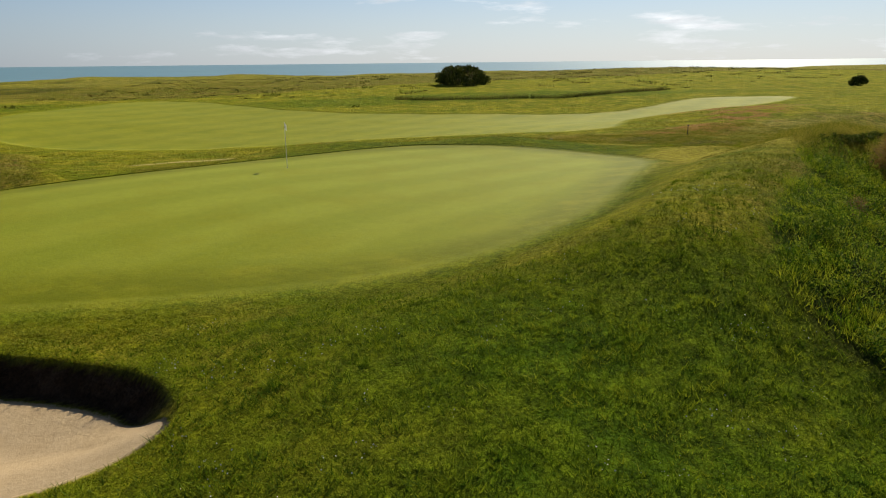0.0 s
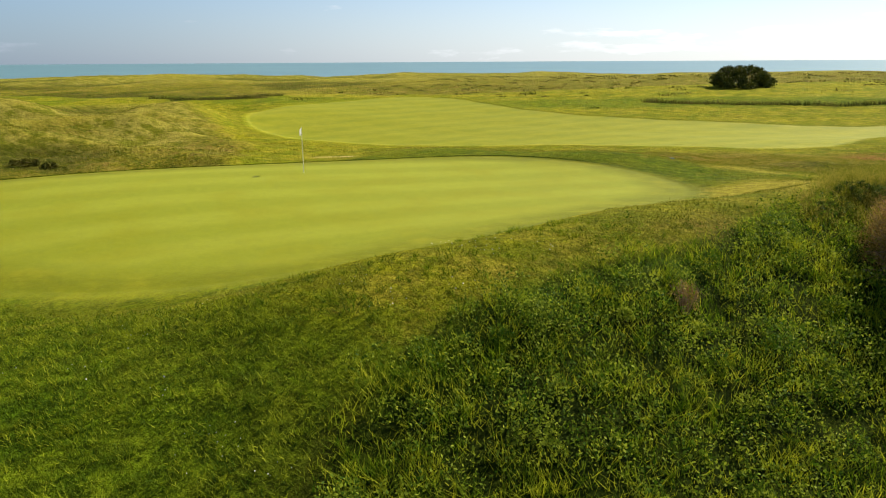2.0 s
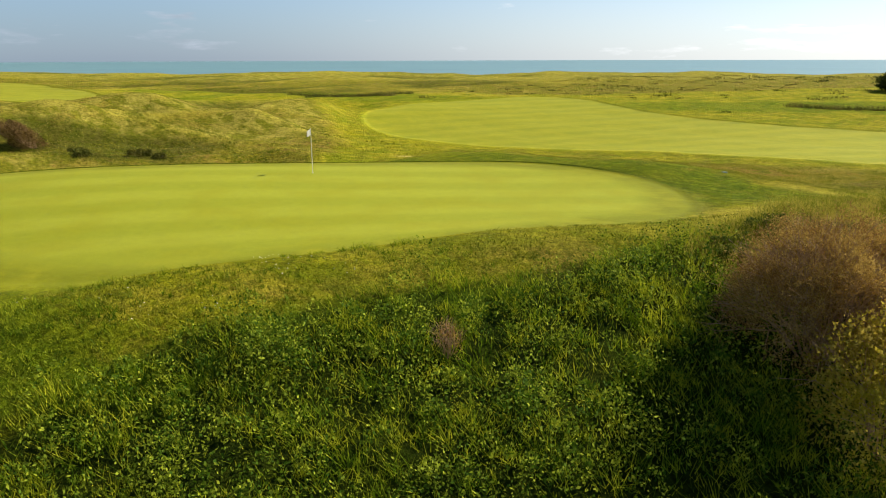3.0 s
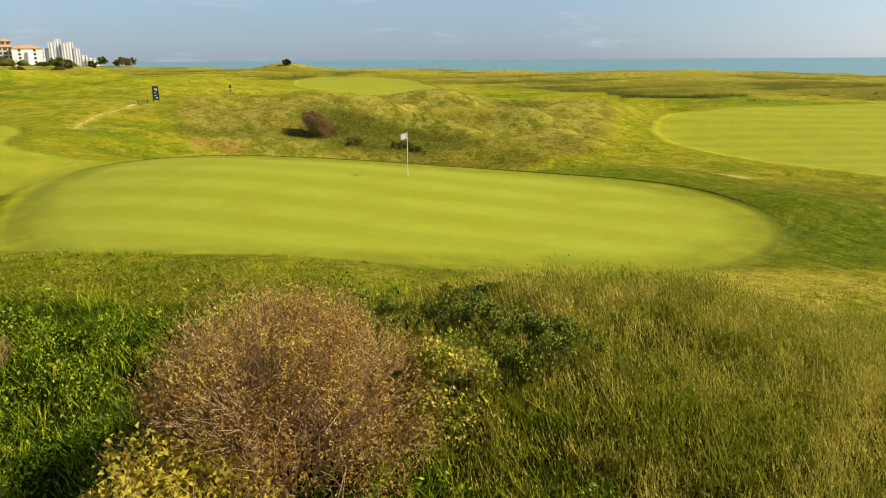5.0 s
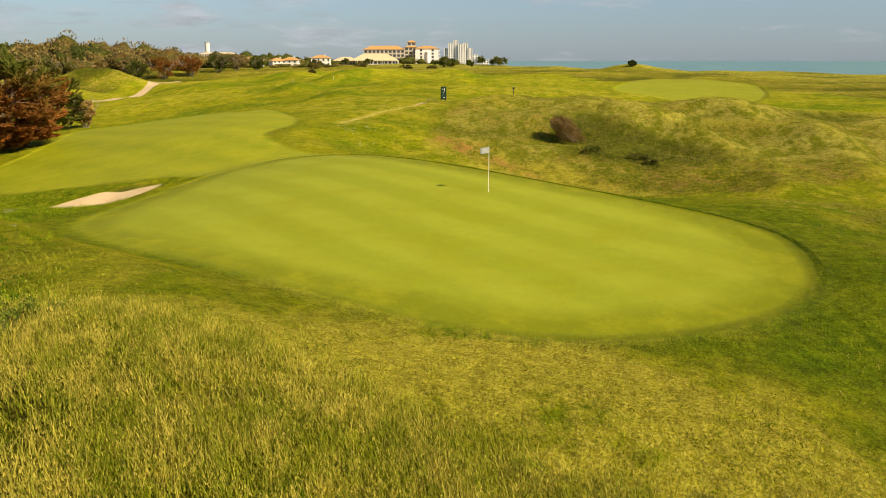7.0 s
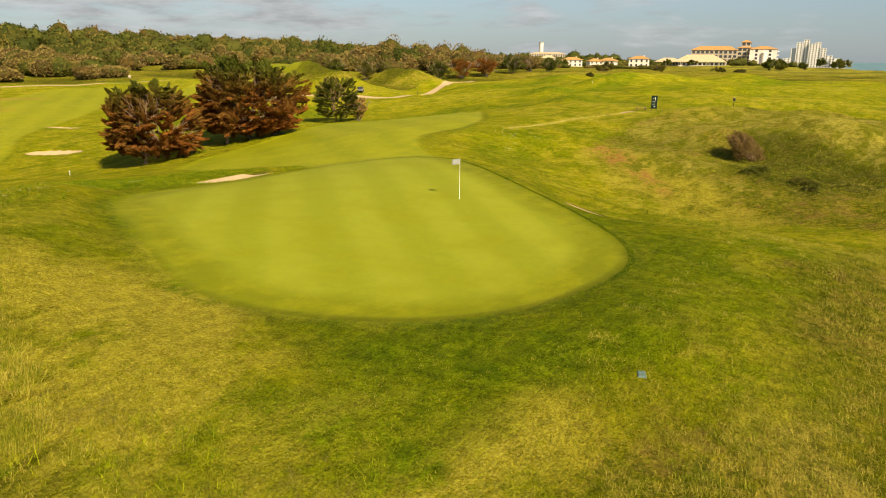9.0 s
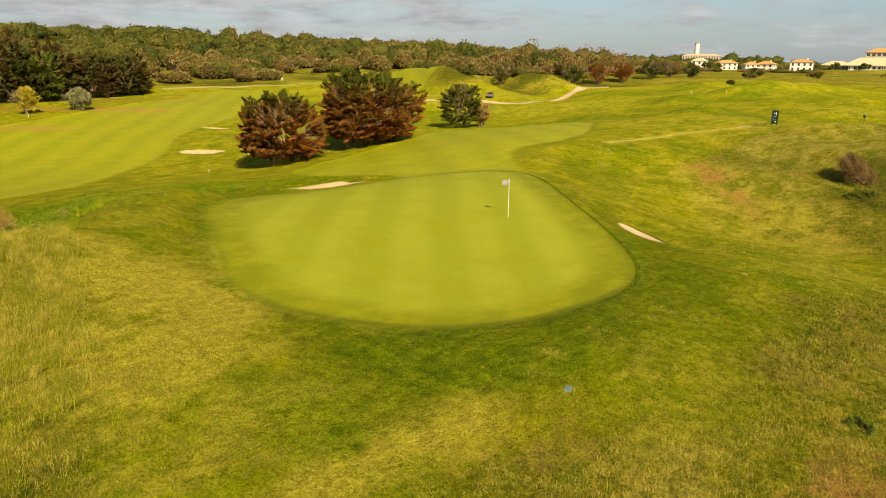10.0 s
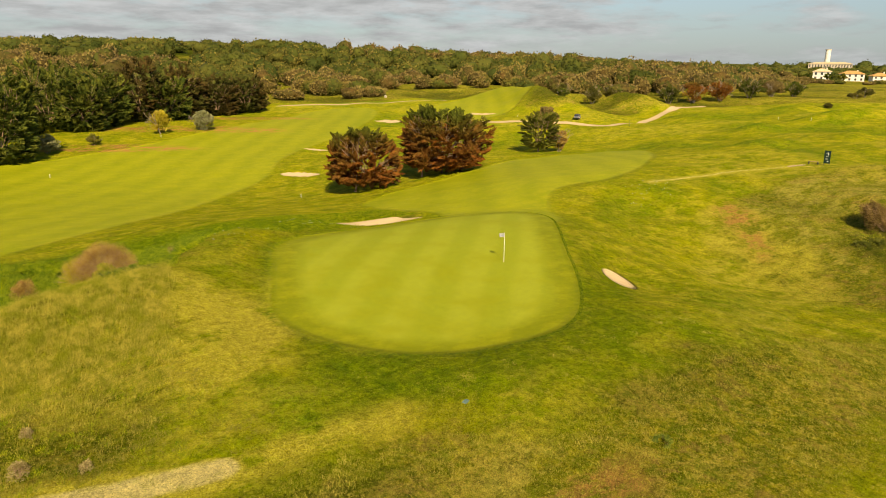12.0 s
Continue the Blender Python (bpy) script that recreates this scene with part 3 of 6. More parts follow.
def rolling(x, y):
    """Low humps and hollows of the links."""
    u, v = x * 0.8 + y * 0.6, y * 0.8 - x * 0.6
    return np.sin(u * 0.26 + 1.6 * np.sin(v * 0.11)) * np.sin(v * 0.17 + 1.2 * np.sin(u * 0.09)) * 0.7 + np.sin(u * 0.085 + 1.3 * np.sin(v * 0.05 + 1)) * np.sin(v * 0.07 + 0.9 * np.sin(u * 0.04)) * 1.15


def land(x, y, fine=True):
    """The height of the ground."""
    x, y = np.asarray(x, float), np.asarray(y, float)
    z = np.full(x.shape, -1.5)
    for cx, cy, h, r in RISES:
        z = z + h * np.exp(-((x - cx) ** 2 + (y - cy) ** 2) / (2 * r * r))
    g = outline_distance(GREEN, x, y)
    z = z + (plateau(x, y) - z) * ease(g, -2.6 - 3 * ease(-x, 6, 14), 0.3)
    for cx, cy, h, rx, ry, turn in MOUNDS:
        c, q = math.cos(radians(turn)), math.sin(radians(turn))
        u, v = ((x - cx) * c + (y - cy) * q) / rx, ((y - cy) * c - (x - cx) * q) / ry
        z = z + h * np.exp(-0.62 * (u * u + v * v) ** 1.25) * ease(-g, 0.2, 2.5)
    # wooded hills inland
    dist = np.hypot(x, y)
    south = ease(-y / np.maximum(dist, 1), 0.33, 0.8)
    z = z + south * (14 * ease(dist, 230, 640) + 5 * ease(dist, 640, 1500))
    z = z + 8 * np.exp(-((x + 205) ** 2 + (y + 560) ** 2) / (2 * 130.0 ** 2)) + 5 * np.exp(-((x - 40) ** 2 + (y + 560) ** 2) / (2 * 170.0 ** 2))
    z = z + 1.7 * np.exp(-((x - 44) ** 2 / 1.6 + (y - 43) ** 2) / (2 * 8.0 ** 2))
    # dune ridge and beach
    s = COAST.x * x + COAST.y * y
    ridge = ease(s, 150, 215)
    bumps = 0.9 * np.sin(x * 0.031 + 1) * np.sin(y * 0.023 + x * 0.011) + 0.5 * np.sin(x * 0.083) * np.sin(y * 0.071 + 2)
    z = z * (1 - ridge) + ridge * (-0.6 + bumps * 0.8)
    z = z + 1.6 * np.exp(-((x - 96) ** 2 + (y - 190) ** 2) / (2 * 26.0 ** 2)) + 1.8 * np.exp(-((x - 160) ** 2 + (y - 200) ** 2) / (2 * 30.0 ** 2))
    z = z - 16 * ease(s, 262, 330)
    if fine:
        wild = np.maximum.reduce([outline_distance(p, x, y) for p in WILD])
        near = ease(-g, 3, 8)
        lump = (np.sin(x * 0.9 + 1.3 * np.sin(y * 0.53)) * np.sin(y * 0.8 + 1.1 * np.sin(x * 0.47)) * 0.09 + np.sin(x * 0.31 + y * 0.17) * np.sin(y * 0.37 - x * 0.11) * 0.16)
        z = z + near * lump * (0.35 + 1.1 * ease(wild, -2, 6))
        west = ease(-x, 34, 46) * (1 - ease(np.hypot(x, y), 330, 420))
        roll = rolling(x, y)
        crest = line_distance(CREST, x, y)
        rim = 0.8 * np.exp(-(crest / 4.0) ** 2)
        for pts in RIDGES:
            rim = np.maximum(rim, 0.7 * np.exp(-(line_distance(pts, x, y) / 2.4) ** 2))
        z = z + rim
        lee = line_distance([(-91, 4), (-88, 14), (-79, 26), (-75, 33), (-78, 44), (-75, 57), (-60, 63)], x, y)
        z = z - 1.6 * np.exp(-(lee / 7.0) ** 2)
        plainer = ease(-np.maximum.reduce([outline_distance(p, x, y) for p in FAIRWAYS]), -2, 8)
        z = z + west * roll * (1 + 0.6 * ease(-x, 80, 120)) * (0.25 + 0.75 * ease(wild, -6, 4)) * (0.3 + 0.7 * plainer)
        b = outline_distance(BUNKER, x, y)
        axis = -22.6 + (x - 2) * 0.06
        north = ease(y - axis, -1.2, 0.5)
        depth = ((1 - north) * ease(b, 0.0, 3.2) + north * ease(b, -0.04, 0.55)) * (0.35 + 0.65 * ease(x, -8, -3))
        z = z - depth * 0.46 + 0.10 * ease(b, -0.9, -0.05) * (b < 0) * north
        for cx, cy, rx, ry, turn in FAR_BUNKERS:
            z = z - (0.5 if rx > 2 else 0.12) * ease(blob(x, y, cx, cy, rx, ry, turn), -0.3, 0.8)
    return z


def ground_at(x, y):
    return float(SHEETS["z"].at(np.array([x], float), np.array([y], float))[0])


def stops(dense, grow, reach):
    """Grid lines: even inside the dense stretches, growing outward."""
    lines = [dense[0][0]]
    for lo, hi, st in dense:
        lines += list(np.linspace(lo, hi, int(round((hi - lo) / st)) + 1)[1:])
    st = dense[-1][2]
    while lines[-1] < reach:
        st *= grow
        lines.append(lines[-1] + st)
    st = dense[0][2]
    while lines[0] > -reach:
        st *= grow
        lines.insert(0, lines[0] - st)
    return np.array(lines)


def mesh_from(name, verts, faces_flat, corners, mats, smooth=False):
    """A mesh from arrays: faces_flat holds the corners of faces that all have the same number of corners."""
    me = bpy.data.meshes.new(name)
    n = len(faces_flat) // corners
    me.vertices.add(len(verts))
    me.vertices.foreach_set("co", np.asarray(verts, np.float32).ravel())
    me.loops.add(len(faces_flat))
    me.loops.foreach_set("vertex_index", np.asarray(faces_flat, np.int32))
    me.polygons.add(n)
    me.polygons.foreach_set("loop_start", np.arange(n, dtype=np.int32) * corners)
    me.polygons.foreach_set("use_smooth", np.full(n, smooth))
    for m in mats:
        me.materials.append(m)
    me.update(calc_edges=True)
    return me


class Sheet:
    """Values on the ground's own grid, read off in between."""

    def __init__(self, xs, ys, v):
        self.xs, self.ys, self.v = xs, ys, v.reshape(len(ys), len(xs))

    def at(self, x, y):
        i = np.clip(np.searchsorted(self.xs, x) - 1, 0, len(self.xs) - 2)
        j = np.clip(np.searchsorted(self.ys, y) - 1, 0, len(self.ys) - 2)
        u = (x - self.xs[i]) / (self.xs[i + 1] - self.xs[i])
        w = (y - self.ys[j]) / (self.ys[j + 1] - self.ys[j])
        v = self.v
        return (v[j, i] * (1 - u) + v[j, i + 1] * u) * (1 - w) + (v[j + 1, i] * (1 - u) + v[j + 1, i + 1] * u) * w


SHEETS = {}


def build_ground():
    xs = stops([(-250, -130, 2.2), (-130, -75, 1.1), (-75, -10, 0.6), (-10, 2.2, 0.13), (2.2, 42, 0.4)], 1.07, 4600)
    ys = stops([(-230, -130, 2.2), (-130, -70, 1.2), (-70, -26, 0.7), (-26, -19.2, 0.13), (-19.2, 3.6, 0.45), (3.6, 8.4, 0.25), (8.4, 40, 0.45), (40, 110, 1.4)], 1.07, 4600)
    gx, gy = np.meshgrid(xs, ys)
    x, y = gx.ravel(), gy.ravel()
    z = land(x, y)
    nx, ny = len(xs), len(ys)
    SHEETS["z"] = Sheet(xs, ys, z)
    i = (np.arange(ny - 1)[:, None] * nx + np.arange(nx - 1)[None, :]).ravel()
    quads = np.stack([i, i + 1, i + nx + 1, i + nx], 1).ravel()
    me = mesh_from("ground", np.stack([x, y, z], 1), quads, 4, [MAT_TURF], True)
    sand = outline_distance(BUNKER, x, y)
    north = ease(y - (-22.6 + (x - 2) * 0.06), -1.2, 0.5)
    # soil of the bunker wall, carried over the floor to paint the wall's shadow
    soil_shade = ease(sand, -0.08, 0.05) * north * (1 - ease(sand, 0.6, 0.8)) * ease(x, -9.5, -6)
    sand = sand - 0.72 * north
    small = blob(x, y, -7.55, 4.85, 2.05, 1.0, 66)
    soil_shade = np.maximum(soil_shade, 0.7 * ease(small, -0.10, 0.05) * (1 - ease(blob(x, y, -7.3, 4.75, 1.95, 0.9, 66), -0.08, 0.05)))
    for b in FAR_BUNKERS:
        sand = np.maximum(sand, blob(x, y, *b))
    for pts, w in SAND_WAYS:
        sand = np.maximum(sand, w - line_distance(pts, x, y))
    s = COAST.x * x + COAST.y * y
    sand = np.maximum(sand, s - 280)
    dry = np.zeros(x.shape)
    for pts, w in WORN_WAYS:
        dry = np.maximum(dry, (1.0 if pts[0] == (26, 12.9) else 1.5) * ease(w - line_distance(pts, x, y), -1.2, 0.3))
    for cx, cy, rx, ry, turn, k in [(14.8, 16.2, 1.7, 0.7, 30, 0.9), (-24, 4.5, 6, 3.2, 30, 0.9), (-38, -3, 6, 4, 40, 0.95), (-33, 4, 7, 4, 30, 0.9), (-27, 10, 6, 3, 30, 0.8), (-15, 12.5, 5, 1.6, 25, 0.7), (21.5, 1.5, 3.2, 5.5, -15, 1.15), (24, 4.5, 4, 3, 60, 1.1), (22.5, -2.5, 4, 2.5, 80, 1.15), (25, 10.2, 3.5, 1.2, 10, 0.8), (28, 1, 5, 6, 0, 0.8), (-25, 8, 8, 5, 30, 0.6), (17, -1, 3, 9, 10, 0.3),
                                    (24, 3, 4, 6, 0, 0.6), (-34, -1, 4, 3, 0, 0.9), (-10, 14, 8, 3, 30, 0.4), (44, 45, 11, 7, 10, 0.9)]:
        dry = np.maximum(dry, k * ease(blob(x, y, cx, cy, rx, ry, turn), -1.0, 1.2))
    bracken = np.zeros(x.shape)
    for cx, cy, rx, ry, turn in [(2, -131, 24, 4.5, 150), (-50, -172, 24, 6, 150), (-40, -4.5, 4, 2.2, 40), (-35.5, 0.5, 4, 1.5, 40), (-28, -147, 24, 6, 150), (43, 44, 8, 5, 10), (31, 27, 7, 3, 35), (18, 23, 5, 2, 20), (40, 36, 8, 3, 40)]:
        bracken = np.maximum(bracken, ease(blob(x, y, cx, cy, rx, ry, turn), -1.0, 1.0))
    for pts in [CREST] + RIDGES:
        dry = np.maximum(dry, 0.5 * np.exp(-(line_distance(pts, x, y) / 1.7) ** 2))
    ridge = np.exp(-(np.minimum.reduce([line_distance(pts, x, y) for pts in [CREST] + RIDGES]) / 4.4) ** 2)
    straw = ease(outline_distance(WILD[2], x, y), -1, 3) * ease(-x, 30, 40) * (0.6 + 0.4 * ridge) + 0.7 * ease(s, 150, 170)
    straw = np.clip(straw + 0.7 * ease(blob(x, y, 32, 28, 20, 9, 30), -2, 4) + 0.8 * ease(blob(x, y, 40, 47, 16, 10, 40), -2, 3), 0, 1)
    # deep: greener turf, plus shade painted on backlit slopes and lee sides of mounds
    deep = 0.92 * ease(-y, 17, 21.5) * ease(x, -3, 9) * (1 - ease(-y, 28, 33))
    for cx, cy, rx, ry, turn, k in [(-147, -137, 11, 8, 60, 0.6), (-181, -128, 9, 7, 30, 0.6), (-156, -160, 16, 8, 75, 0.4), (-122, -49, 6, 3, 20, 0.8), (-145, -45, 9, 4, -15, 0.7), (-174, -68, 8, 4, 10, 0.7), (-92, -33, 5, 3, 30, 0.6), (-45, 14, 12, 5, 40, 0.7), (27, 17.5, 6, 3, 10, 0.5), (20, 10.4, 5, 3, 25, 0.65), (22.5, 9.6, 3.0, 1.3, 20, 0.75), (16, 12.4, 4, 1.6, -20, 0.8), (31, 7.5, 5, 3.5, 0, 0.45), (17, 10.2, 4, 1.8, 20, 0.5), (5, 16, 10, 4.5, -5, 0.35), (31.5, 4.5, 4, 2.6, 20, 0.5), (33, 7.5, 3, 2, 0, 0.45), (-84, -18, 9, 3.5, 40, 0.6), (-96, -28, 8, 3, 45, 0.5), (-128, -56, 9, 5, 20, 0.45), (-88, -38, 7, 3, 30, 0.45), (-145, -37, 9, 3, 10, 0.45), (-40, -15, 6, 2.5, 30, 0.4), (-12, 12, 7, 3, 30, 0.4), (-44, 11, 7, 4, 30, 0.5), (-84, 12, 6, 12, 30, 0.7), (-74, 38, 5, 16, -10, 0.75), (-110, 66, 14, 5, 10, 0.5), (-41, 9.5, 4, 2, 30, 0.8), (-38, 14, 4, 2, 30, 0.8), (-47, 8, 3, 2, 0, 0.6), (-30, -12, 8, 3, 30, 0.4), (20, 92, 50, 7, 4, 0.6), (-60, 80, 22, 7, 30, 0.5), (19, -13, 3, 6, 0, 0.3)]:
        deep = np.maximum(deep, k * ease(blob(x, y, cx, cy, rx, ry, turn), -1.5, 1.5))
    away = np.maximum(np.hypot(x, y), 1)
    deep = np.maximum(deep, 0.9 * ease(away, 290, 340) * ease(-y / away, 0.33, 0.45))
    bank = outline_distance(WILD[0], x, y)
    # ground under weeds and tall grass darkened for the shade in the gaps
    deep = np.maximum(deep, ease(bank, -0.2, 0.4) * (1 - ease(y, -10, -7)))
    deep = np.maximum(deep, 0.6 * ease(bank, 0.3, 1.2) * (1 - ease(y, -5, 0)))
    # hollows coloured darker and crests paler to strengthen the relief's shading
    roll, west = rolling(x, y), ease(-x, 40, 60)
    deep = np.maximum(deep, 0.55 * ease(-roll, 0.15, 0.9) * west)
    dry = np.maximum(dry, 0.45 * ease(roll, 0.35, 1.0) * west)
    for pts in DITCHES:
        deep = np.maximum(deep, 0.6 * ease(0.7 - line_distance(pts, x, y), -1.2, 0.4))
    wild = np.maximum.reduce([outline_distance(p, x, y) for p in WILD])
    wild = np.maximum(wild, np.minimum(s - 110, 8))
    wild = np.maximum(wild, np.minimum(np.hypot(x, y) - 230, 8))
    values = {"putting": outline_distance(GREEN, x, y), "fairway": np.maximum.reduce([outline_distance(p, x, y) for p in FAIRWAYS]), "wild": wild, "sand": sand, "dry": dry, "soil_shade": soil_shade, "straw": straw, "deep": deep, "bracken": bracken}
    SHEETS["deep"] = Sheet(xs, ys, np.clip(deep, 0, 1))
    SHEETS["worn"] = Sheet(xs, ys, np.minimum.reduce([line_distance(pts, x, y) for pts, w in WORN_WAYS]))
    for k, q in (("green", GREEN), ("bunker", BUNKER), ("bank", WILD[0]), ("north", WILD[1]), ("west", WILD[2])):
        SHEETS[k] = Sheet(xs, ys, outline_distance(q, x, y))
    SHEETS["wild"] = Sheet(xs, ys, np.maximum.reduce([SHEETS[k].v.ravel() for k in ("bank", "north", "west")]))
    SHEETS["mown"] = Sheet(xs, ys, np.maximum(values["putting"], values["fairway"]))
    for k, v in values.items():
        a = me.attributes.new(k, "FLOAT", "POINT")
        a.data.foreach_set("value", np.clip(v, -50, 50).astype(np.float32))
    return tagged(new("ground", me), "rolling links turf with mown green, fairways, wild grass and sand", "ground", "", "structure")


build_ground()


def build_sea():
    xs = np.linspace(-4800, 4800, 49)
    gx, gy = np.meshgrid(xs, xs)
    i = (np.arange(48)[:, None] * 49 + np.arange(48)[None, :]).ravel()
    me = mesh_from("water", np.stack([gx.ravel(), gy.ravel(), np.full(gx.size, SEA_LEVEL)], 1), np.stack([i, i + 1, i + 50, i + 49], 1).ravel(), 4, [MAT_SEA])
    return tagged(new("water", me), "calm blue-green sea reaching the horizon", "sea", "", "structure")


build_sea()


# ---- tools for things ----
def part(name, bm, material, parent=None, label="", smooth=False):
    """Links a bmesh as one mesh object under a thing or a part."""
    me = bpy.data.meshes.new(name)
    if smooth:
        for f in bm.faces:
            f.smooth = True
    bm.to_mesh(me)
    bm.free()
    me.materials.append(material)
    ob = new(name, me)
    ob.parent = parent
    return tagged(ob, label)


def holder(name, at, turn=0.0):
    ob = new(name)
    ob.matrix_world = pose(*at, 0, 0, turn)
    ob.empty_display_size = 0.2
    return ob


def box(bm, x0, y0, z0, x1, y1, z1, bevel=0.0):
    v = bmesh.ops.create_cube(bm, size=1.0)["verts"]
    bmesh.ops.scale(bm, vec=(x1 - x0, y1 - y0, z1 - z0), verts=v)
    bmesh.ops.translate(bm, vec=((x0 + x1) / 2, (y0 + y1) / 2, (z0 + z1) / 2), verts=v)
    if bevel:
        e = list({e for q in v for e in q.link_edges})
        bmesh.ops.bevel(bm, geom=e, offset=bevel, segments=2, affect="EDGES", profile=0.5)
    return bm


def tube(bm, p0, p1, r0, r1, sides=6):
    p0, p1 = Vector(p0), Vector(p1)
    d = p1 - p0
    q = d.to_track_quat("Z", "Y").to_matrix().to_4x4()
    m = Matrix.Translation((p0 + p1) / 2) @ q
    bmesh.ops.create_cone(bm, cap_ends=True, segments=sides, radius1=r0, radius2=r1, depth=d.length, matrix=m)
    return bm


def cards(name, centre, size, up, material, rng, ratio=0.55, parent=None, lean=0.6, corners=4):
    """Leaves or sprays: one pointed four-cornered card for each centre, turned at random about the way given."""
    n = len(centre)
    a = rng.normal(size=(n, 3)) * lean + up
    a /= np.linalg.norm(a, axis=1)[:, None]
    b = np.cross(a, rng.normal(size=(n, 3)))
    b /= np.linalg.norm(b, axis=1)[:, None] + 1e-9
    s = size[:, None] if np.ndim(size) else np.full((n, 1), size)
    if corners == 4:
        v = np.stack([centre - a * s * 0.5, centre + b * s * ratio * 0.5, centre + a * s * 0.5, centre - b * s * ratio * 0.5], 1).reshape(-1, 3)
    else:
        v = np.stack([centre - a * s * 0.5 + b * s * ratio * 0.5, centre + a * s * 0.5, centre - a * s * 0.4 - b * s * ratio * 0.5], 1).reshape(-1, 3)
    ob = new(name, mesh_from(name, v, np.arange(corners * n), corners, [material]))
    ob.parent = parent
    return ob


def blades(name, root, height, width, material, rng, lean=0.35, simple=False):
    """Grass: a tapering blade of three corners and a bent tip for each root."""
    n = len(root)
    turn = rng.uniform(0, 2 * np.pi, n)
    side = np.stack([np.cos(turn), np.sin(turn), np.zeros(n)], 1)
    bend = rng.normal(size=(n, 3)) * lean
    bend[:, 2] = 0
    bend[:, :2] += (-0.10, -0.12)
    h, w = height[:, None], width[:, None] if np.ndim(width) else width
    if simple:
        tip = root + bend * h + np.array([0, 0, 1.0]) * h
        v = np.stack([root - side * w, root + side * w, tip], 1).reshape(-1, 3)
        return new(name, mesh_from(name, v, np.arange(3 * n), 3, [material]))
    mid = root + bend * h * 0.35 + np.array([0, 0, 0.62]) * h
    tip = root + bend * h * 1.0 + np.array([0, 0, 1.0]) * h
    v = np.stack([root - side * w, root + side * w, mid + side * w * 0.8, tip, mid - side * w * 0.8], 1).reshape(-1, 3)
    k = np.arange(n)[:, None] * 5
    f = np.concatenate([k + 0, k + 1, k + 2, k + 0, k + 2, k + 4, k + 4, k + 2, k + 3], 1).ravel()
    return new(name, mesh_from(name, v, f, 3, [material]))


def scatter(rng, n, x0, x1, y0, y1, keep):
    x, y = rng.uniform(x0, x1, n), rng.uniform(y0, y1, n)
    k = keep(x, y) > rng.uniform(0, 1, n)
    x, y = x[k], y[k]
    return np.stack([x, y, SHEETS["z"].at(x, y)], 1)


def patchy(x, y, scale, seed=0.0):
    """Smooth uneven values, 0 to 1."""
    u, v = x * scale + seed, y * scale - seed * 1.7
    return 0.5 + 0.25 * (np.sin(u + 1.7 * np.sin(v * 0.8)) + np.sin(v * 1.3 + 1.4 * np.sin(u * 0.7 + 2)))


# ---- the flag ----
def build_flagstick():
    base = (0, 0, ground_at(0, 0))
    ob = tagged(holder("flagstick", base), "white flagstick with a small white and navy flag", "flagstick")
    bm = bmesh.new()
    tube(bm, (0, 0, -0.15), (0, 0, 2.2), 0.016, 0.012, 10)
    bmesh.ops.create_uvsphere(bm, u_segments=8, v_segments=6, radius=0.016, matrix=pose(0, 0, 2.21))
    part("pole", bm, MAT_POLE, ob)
    # cloth, rippling away to the south-west
    way = Vector((0.35, -0.94, 0)).normalized()
    across = Vector((way.y, -way.x, 0))
    for nm, mat, u0, u1, v0, v1, off, lab in (("flag_cloth", MAT_FLAG, 0.0, 0.42, 0.0, 0.30, 0.0, ""), ("flag_print", MAT_NAVY, 0.10, 0.2, 0.1, 0.21, 0.004, "navy round print")):
        bm = bmesh.new()
        rows = []
        for i in range(13):
            u = u0 + (u1 - u0) * i / 12
            rip = 0.035 * math.sin(u * 15) * (0.3 + u)
            col = []
            for j in range(7):
                v = v0 + (v1 - v0) * j / 6
                col.append(bm.verts.new(way * (u + 0.008) + across * (rip + off) + Vector((0, 0, 2.18 - v - u * 0.12))))
            rows.append(col)
        for i in range(12):
            for j in range(6):
                bm.faces.new((rows[i][j], rows[i + 1][j], rows[i + 1][j + 1], rows[i][j + 1]))
        bmesh.ops.solidify(bm, geom=bm.faces[:], thickness=0.003)
        cloth = part(nm, bm, mat, ob if nm == "flag_cloth" else cloth, lab, True)
    bm = bmesh.new()
    bmesh.ops.create_cone(bm, cap_ends=False, segments=20, radius1=0.054, radius2=0.054, depth=0.12, matrix=pose(0, 0, -0.055))
    part("cup", bm, MAT_POLE, ob, "white cup lining of the hole")


build_flagstick()


# ---- trees and shrubs ----
def limbs(bm, rng, start, way, length, radius, depth, tips, spread=0.55, rise=0.15):
    """A limb that forks, ending in tips."""
    end = start + way * length
    tube(bm, start, end, radius, radius * 0.68, 6 if depth > 1 else 4)
    if depth == 0:
        tips.append(end)
        return
    for _ in range(int(rng.integers(2, 4))):
        w = (way + Vector(rng.normal(size=3)) * spread + Vector((0, 0, rise))).normalized()
        limbs(bm, rng, end, w, length * rng.uniform(0.62, 0.85), radius * 0.62, depth - 1, tips, spread, rise)


